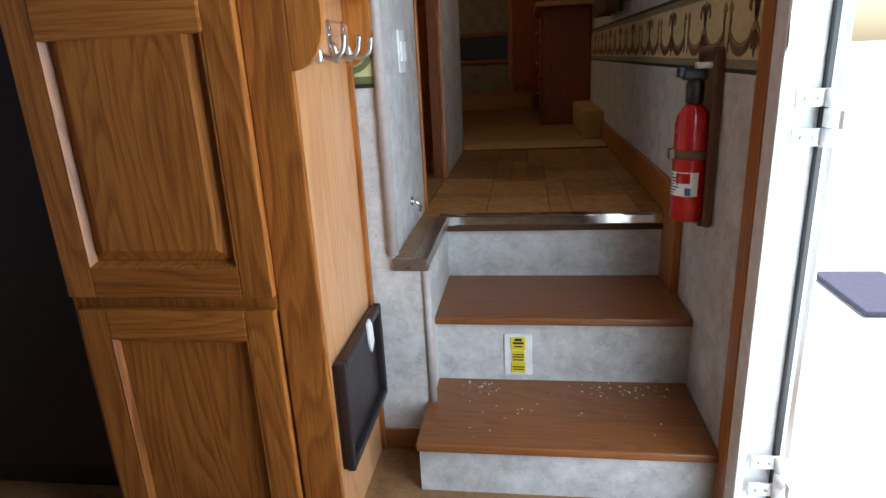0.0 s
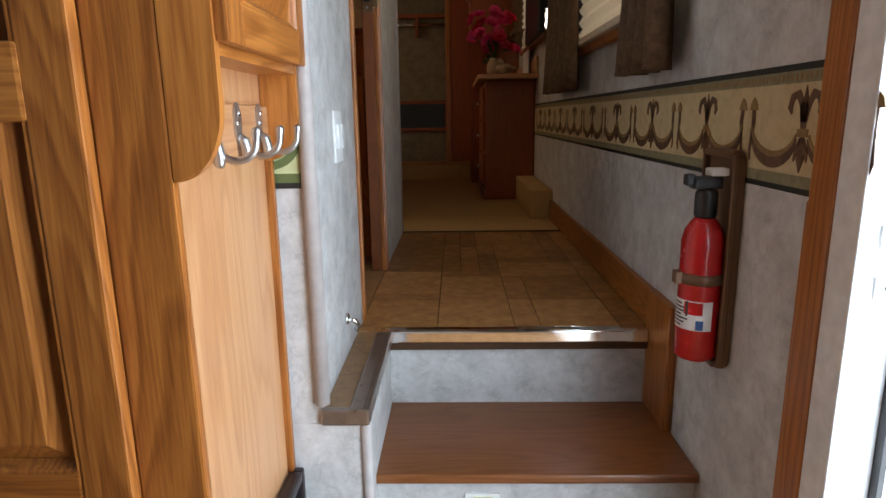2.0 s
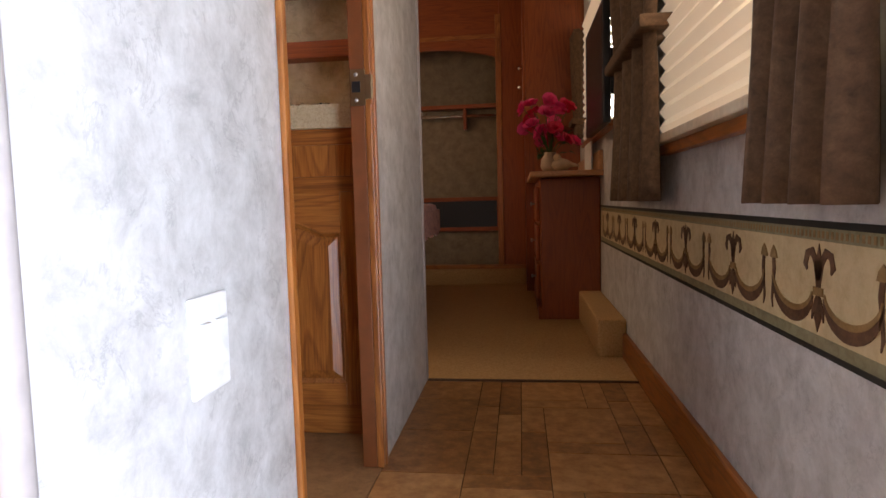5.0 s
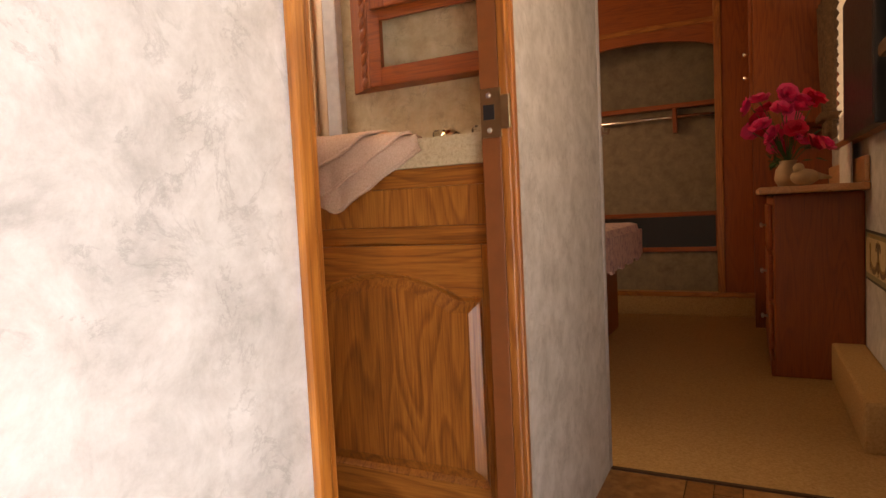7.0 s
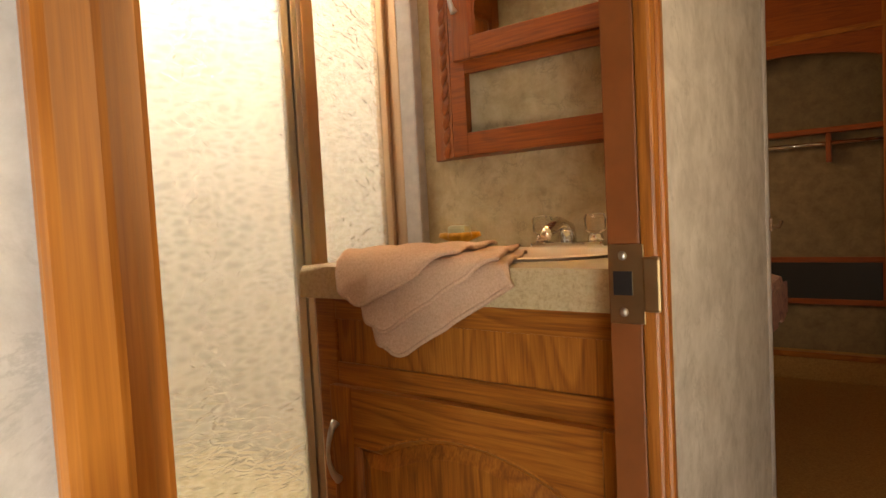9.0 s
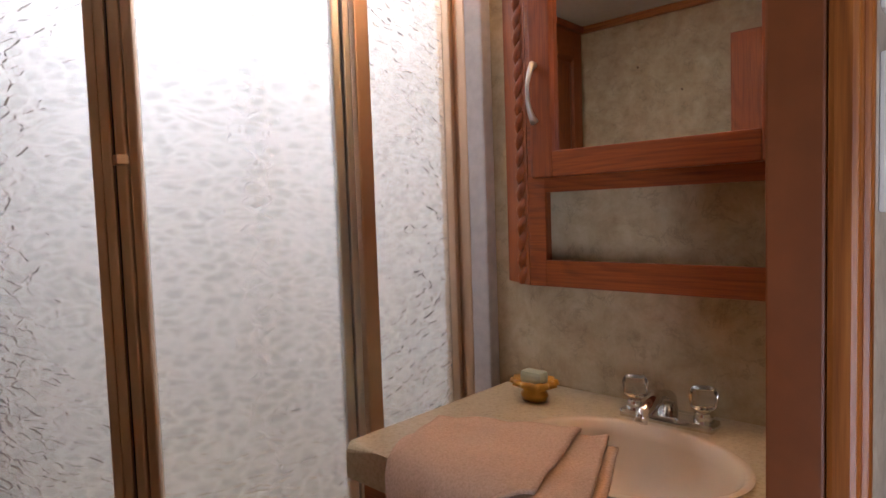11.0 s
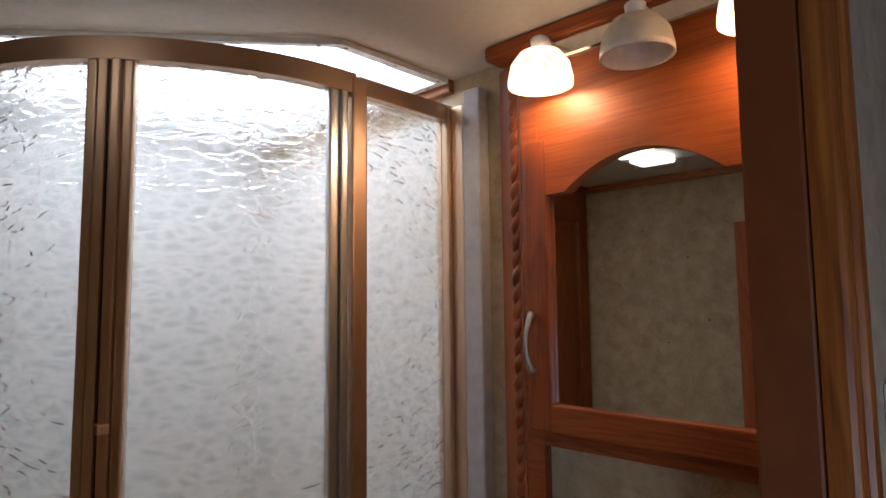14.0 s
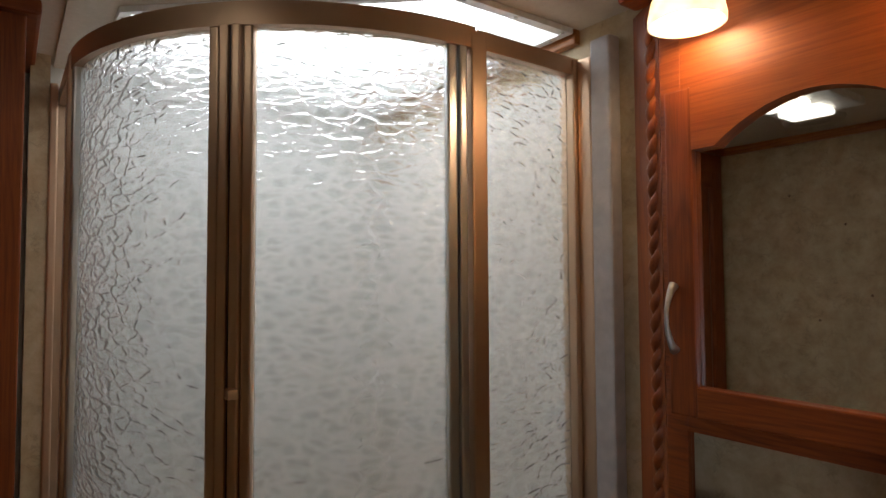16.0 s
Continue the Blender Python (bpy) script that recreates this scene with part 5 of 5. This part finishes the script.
for i in range(cn):
    j = (i + 1) % cn
    bm.faces.new((rim_o[i], rim_o[j], rim_i[j], rim_i[i]))
    f = bm.faces.new((rim_o[i], rim_o[j], low_o[j], low_o[i]))
    edge_geom.append(bm.edges.get((rim_o[i], rim_o[j])))
    bm.faces.new((low_o[i], low_o[j], low_i[j], low_i[i]))
    bm.faces.new((rim_i[i], rim_i[j], low_i[j], low_i[i]))
bmesh.ops.bevel(bm, geom=edge_geom, offset=0.018, segments=4, affect="EDGES", profile=0.5)
mesh_ob("countertop", bm, COUNTER, va)
bm = bmesh.new()
prof = [(1.03, 0.005), (1.0, 0.008), (0.95, 0.002), (0.90, -0.02), (0.80, -0.07), (0.55, -0.11), (0.12, -0.12)]
rings = [[bm.verts.new((sxc + sa * r * math.cos(2 * math.pi * i / 40), syc + sb * r * math.sin(2 * math.pi * i / 40), TZ1 + h)) for i in range(40)] for r, h in prof]
for a, b in zip(rings, rings[1:]):
    for i in range(40):
        bm.faces.new((a[i], a[(i + 1) % 40], b[(i + 1) % 40], b[i]))
bm.faces.new(rings[-1])
mesh_ob("basin", bm, SINK, va, True)

fa = thing("faucet", "chrome two-handle basin faucet with clear acrylic knobs", "faucet", (0, 0, 0))
fcx, fcy = -0.70, 3.155
box("base", (fcx - 0.085, fcy - 0.022, TZ1), (fcx + 0.085, fcy + 0.022, TZ1 + 0.016), CHROME, fa, 0.006)
tube("spout", [(fcx, fcy, TZ1 + 0.012), (fcx, fcy - 0.005, TZ1 + 0.045), (fcx, fcy - 0.05, TZ1 + 0.058), (fcx, fcy - 0.105, TZ1 + 0.042), (fcx, fcy - 0.112, TZ1 + 0.030)], [0.018, 0.017, 0.014, 0.012, 0.011], CHROME, fa, 14)
for s in (-1, 1):
    lathe("stem", [(0.018, 0.012), (0.015, 0.03), (0.012, 0.034), (0.0, 0.034)], (fcx + s * 0.062, fcy, TZ1), CHROME, fa, 16)
    bm = bmesh.new()
    prof = [(0.012, 0.034), (0.020, 0.040), (0.022, 0.066), (0.018, 0.074), (0.0001, 0.076)]
    rings = []
    for r, h in prof:
        rings.append([bm.verts.new((fcx + s * 0.062 + r * (1 + 0.07 * (i % 2)) * math.cos(math.pi * i / 8), fcy + r * (1 + 0.07 * (i % 2)) * math.sin(math.pi * i / 8), TZ1 + h)) for i in range(16)])
    for a, b in zip(rings, rings[1:]):
        for i in range(16):
            bm.faces.new((a[i], a[(i + 1) % 16], b[(i + 1) % 16], b[i]))
    mesh_ob("knob", bm, CLEAR, fa)

sd = thing("soap_dish", "amber scalloped soap dish with a pale soap bar", "soap dish", (0, 0, 0))
dx, dy = -0.965, 3.12
bm = bmesh.new()
prof = [(0.026, 0.0), (0.030, 0.012), (0.024, 0.022), (0.050, 0.034), (0.046, 0.044), (0.030, 0.036), (0.0001, 0.034)]
rings = []
for ri, (r, h) in enumerate(prof):
    wob = 0.10 if ri in (3, 4) else 0.0
    rings.append([bm.verts.new((dx + r * (1 + wob * math.cos(12 * 2 * math.pi * i / 48)) * math.cos(2 * math.pi * i / 48), dy + 0.8 * r * (1 + wob * math.cos(12 * 2 * math.pi * i / 48)) * math.sin(2 * math.pi * i / 48), TZ1 + 0.001 + h)) for i in range(48)])
for a, b in zip(rings, rings[1:]):
    for i in range(48):
        bm.faces.new((a[i], a[(i + 1) % 48], b[(i + 1) % 48], b[i]))
bm.faces.new(rings[0])
mesh_ob("dish", bm, AMBER, sd, True)
box("soap", (dx - 0.026, dy - 0.016, TZ1 + 0.036), (dx + 0.026, dy + 0.016, TZ1 + 0.062), SOAP, sd, 0.008)

# towel: two folded layers draped over the counter's edge
tw = thing("hand_towel", "peach terry hand towel folded over the counter's edge", "towel", (0, 0, 0))


def cloth_layer(lift, tip_x, tip_run, len_r, len_l, turn, round_):
    """A folded rectangle laid askew on the counter, one corner hanging over the front edge."""
    edge, rr = VF - 0.035, 0.014
    bm = bmesh.new()
    n_r, n_l = 30, 28
    e_r = Vector((math.cos(radians(turn)), -math.sin(radians(turn))))
    e_l = Vector((-math.sin(radians(turn - 8)), -math.cos(radians(turn - 8))))
    rows = []
    for j in range(n_l + 1):
        row = []
        for i in range(n_r + 1):
            a, b = i / n_r * len_r, j / n_l * len_l
            near = max(0.0, 1 - (a + b) / round_)
            a, b = a + 0.45 * round_ * near * near, b + 0.45 * round_ * near * near
            flat = Vector((tip_x, tip_run)) + e_r * a + e_l * b
            run = flat.y
            wave = 0.0035 * math.sin(a * 42 + b * 18) + 0.0025 * math.sin(b * 65 - a * 20)
            if run < 0:
                y, z = edge - run, TZ1 + 0.003 + lift + abs(wave)
            elif run < rr * math.pi / 2:
                t_ = run / rr
                y, z = edge - (rr * 0.6 + lift) * math.sin(t_), TZ1 + 0.003 + lift - (rr + lift) * (1 - math.cos(t_))
            else:
                down = run - rr * math.pi / 2
                y, z = edge - rr * 0.6 - lift - abs(wave) * 1.8 - down * 0.05, TZ1 + 0.003 - rr - down
            row.append(bm.verts.new((flat.x, y, z)))
        rows.append(row)
    for a, b in zip(rows, rows[1:]):
        for i in range(n_r):
            bm.faces.new((a[i], a[i + 1], b[i + 1], b[i]))
    seam = [v.co + Vector((0, -0.001, 0.0)) for v in rows[0]]
    o = mesh_ob("fold", bm, TOWEL, tw, True)
    sol = o.modifiers.new("thickness", "SOLIDIFY")
    sol.thickness, sol.offset = 0.006, 0
    # stitched hem along the front edge
    tube("hem", seam, 0.0042, TOWEL, tw, 7)


cloth_layer(0.003, -0.852, 0.185, 0.300, 0.300, 30, 0.06)
cloth_layer(0.012, -0.872, 0.140, 0.285, 0.270, 30, 0.05)
cloth_layer(0.022, -0.930, 0.095, 0.250, 0.240, 24, 0.06)

# mirror cabinet above the vanity
MF, MX0, MX1 = 3.165, -1.0, XL - WT - 0.006
mc = thing("mirror_cabinet", "cherry vanity cabinet with an arched mirror door and open niche", "cabinet", (0, 0, 0))
boxes("body", [((MX0, MF + 0.012, 1.76), (MX0 + 0.014, BACK - 0.001, TOP - 0.03)), ((MX1 - 0.014, MF + 0.012, 1.76), (MX1, BACK - 0.001, TOP - 0.03)), ((MX0 + 0.014, MF + 0.012, 1.76), (MX1 - 0.014, BACK - 0.001, 1.776)),
               ((MX0 + 0.014, MF + 0.012, 1.975), (MX1 - 0.014, BACK - 0.001, 1.99))], CHERRY, mc)
box("niche_back", (MX0 + 0.014, BACK - 0.006, 1.776), (MX1 - 0.014, BACK - 0.001, 1.975), BATHWALL, mc)
boxes("face_frame", [((MX0, MF, 1.76), (MX0 + 0.042, MF + 0.012, TOP - 0.03)), ((MX1 - 0.13, MF, 1.76), (MX1, MF + 0.012, TOP - 0.03)), ((MX0 + 0.042, MF, 1.76), (MX1 - 0.13, MF + 0.012, 1.815)), ((MX0 + 0.042, MF, 1.955), (MX1 - 0.13, MF + 0.012, 1.995))], CHERRY_X, mc, 0.002)
box("light_board", (MX0 + 0.042, MF + 0.001, 2.55), (MX1 - 0.13, MF + 0.012, TOP - 0.03), CHERRY_X, mc)
box("crown", (MX0 - 0.07, MF - 0.03, TOP - 0.035), (MX1, MF + 0.03, TOP - 0.002), CHERRY_X, mc, 0.008)
prism("corner_post", [(MX0 - 0.10, BACK - 0.002), (MX0 - 0.10, MF + 0.06), (MX0 - 0.002, MF + 0.001), (MX0 - 0.002, BACK - 0.002)], "z", 1.76, TOP - 0.03, CHERRY, mc)
bm = bmesh.new()
rx, ry = MX0 - 0.024, MF + 0.020
for strand in range(2):
    path = [(rx + 0.008 * math.cos(h * 86 + strand * math.pi), ry + 0.008 * math.sin(h * 86 + strand * math.pi), 1.765 + h) for h in [i * 0.0045 for i in range(int(0.985 / 0.0045))]]
    add_tube(bm, path, 0.0105, 8)
mesh_ob("rope_moulding", bm, CHERRY, mc, True)
md = panel_door("mirror_door", MX0 + 0.020, MX1 - 0.11, 1.985, 2.56, MF - 0.001, -1, mc, CH, 0.052, 0.06, 0.018, MIRROR)
pull(md, (MX0 + 0.036, MF - 0.019, 2.155), 0.115, -1)

# three-shade light bar
lb = thing("vanity_light", "three-shade vanity light with alabaster glass shades", "light", (0, 0, 0))
LZ = 2.682
box("bar", (-0.93, MF - 0.022, LZ + 0.03), (-0.44, MF + 0.001, LZ + 0.072), CHROME, lb, 0.006)
for i, x in enumerate((-0.895, -0.70, -0.505)):
    tube("arm", [(x, MF - 0.02, LZ + 0.05), (x, MF - 0.06, LZ + 0.058), (x, MF - 0.075, LZ + 0.048)], 0.009, ALABASTER, lb)
    lathe("socket", [(0.016, 0.03), (0.018, 0.055), (0.012, 0.06), (0.0, 0.06)], (x, MF - 0.075, LZ), WHITE, lb, 16)
    prof = [(0.02, 0.034), (0.040, 0.026), (0.056, 0.004), (0.062, -0.025), (0.062, -0.036), (0.058, -0.036), (0.057, -0.024), (0.050, 0.002), (0.034, 0.020), (0.0, 0.026)]
    lathe("shade", prof, (x, MF - 0.075, LZ), ALABASTER if i == 1 else SHADE_LIT, lb, 28)
    if i != 1:
        lamp("vanity_bulb", "POINT", 2.0, Matrix.Translation((x, MF - 0.075, LZ - 0.03)), (0.02,), (1.0, 0.72, 0.42))
# ceiling light and vent
cf = thing("ceiling_light", "twin-lens white ceiling light", "light", (0, 0, 0))
box("base", (-1.33, 1.96, TOP - 0.028), (-1.08, 2.33, TOP - 0.001), WHITE, cf, 0.006)
boxes("lens", [((-1.28, 2.0, TOP - 0.05), (-1.15, 2.11, TOP - 0.029)), ((-1.28, 2.17, TOP - 0.05), (-1.15, 2.28, TOP - 0.029))], LENS_LIT, cf, 0.008)
cv = thing("ceiling_vent", "round cream ceiling vent", "vent", (0, 0, 0))
lathe("rim", [(0.05, 0), (0.10, 0), (0.095, -0.012), (0.075, -0.014), (0.068, -0.004), (0.05, -0.004)], (-1.30, 1.80, TOP - 0.001), CEIL, cv, 28)
lathe("disc", [(0.0, -0.012), (0.055, -0.012), (0.055, -0.004)], (-1.30, 1.80, TOP - 0.001), CEIL, cv, 24)

# ---- hall tiles, piece by piece ----
U = 0.0676
nx, ny = 11, 20
taken = [[False] * ny for _ in range(nx)]
rnd = random.Random(7)
tile_mesh = {}


def tile_data(w, h):
    if (w, h) not in tile_mesh:
        bm = bmesh.new()
        add_box(bm, (0.0012, 0.0012, -0.003), (w * U - 0.0012, h * U - 0.0012, 0.0), 0.0008)
        bmesh.ops.recalc_face_normals(bm, faces=bm.faces)
        me = bpy.data.meshes.new("tile")
        bm.to_mesh(me)
        bm.free()
        me.materials.append(HALLTILE)
        tile_mesh[(w, h)] = me
    return tile_mesh[(w, h)]


HALLTILE, nt_, p_ = mat("stone_look_vinyl", 0.4)
v_ = coords(nt_)
a_ = node(nt_, "ShaderNodeTexNoise", Scale=26.0, Detail=7.0, Roughness=0.65)
nt_.links.new(v_, a_.inputs["Vector"])
info_ = nt_.nodes.new("ShaderNodeObjectInfo")
mixv_ = nt_.nodes.new("ShaderNodeMath")
mixv_.operation = "MULTIPLY_ADD"
nt_.links.new(info_.outputs["Random"], mixv_.inputs[0])
mixv_.inputs[1].default_value = 0.30
nt_.links.new(a_.outputs["Fac"], mixv_.inputs[2])
nt_.links.new(ramp(nt_, mixv_.outputs[0], [(0.38, (0.14, 0.058, 0.017)), (0.62, (0.28, 0.125, 0.037)), (0.92, (0.47, 0.26, 0.10))]), p_.inputs["Base Color"])
bump(nt_, p_, a_.outputs["Fac"], 0.25, 0.002)

for j in range(ny):
    for i in range(nx):
        if taken[i][j]:
            continue
        for w, h in rnd.choices([[(3, 4), (3, 3), (1, 3), (1, 1)], [(3, 1), (2, 1), (1, 1)], [(1, 4), (1, 3), (1, 2), (1, 1)], [(4, 3), (3, 3), (1, 3), (1, 1)]], [5, 2, 4, 4])[0]:
            if i + w <= nx and j + h <= ny and not any(taken[a][b] for a in range(i, i + w) for b in range(j, j + h)):
                break
        for a in range(i, i + w):
            for b in range(j, j + h):
                taken[a][b] = True
        t = new("tile", tile_data(w, h))
        t.parent = hall
        t.location = (XL + i * U, Y_NOSE + 0.0 + j * U - 0.004, UP)
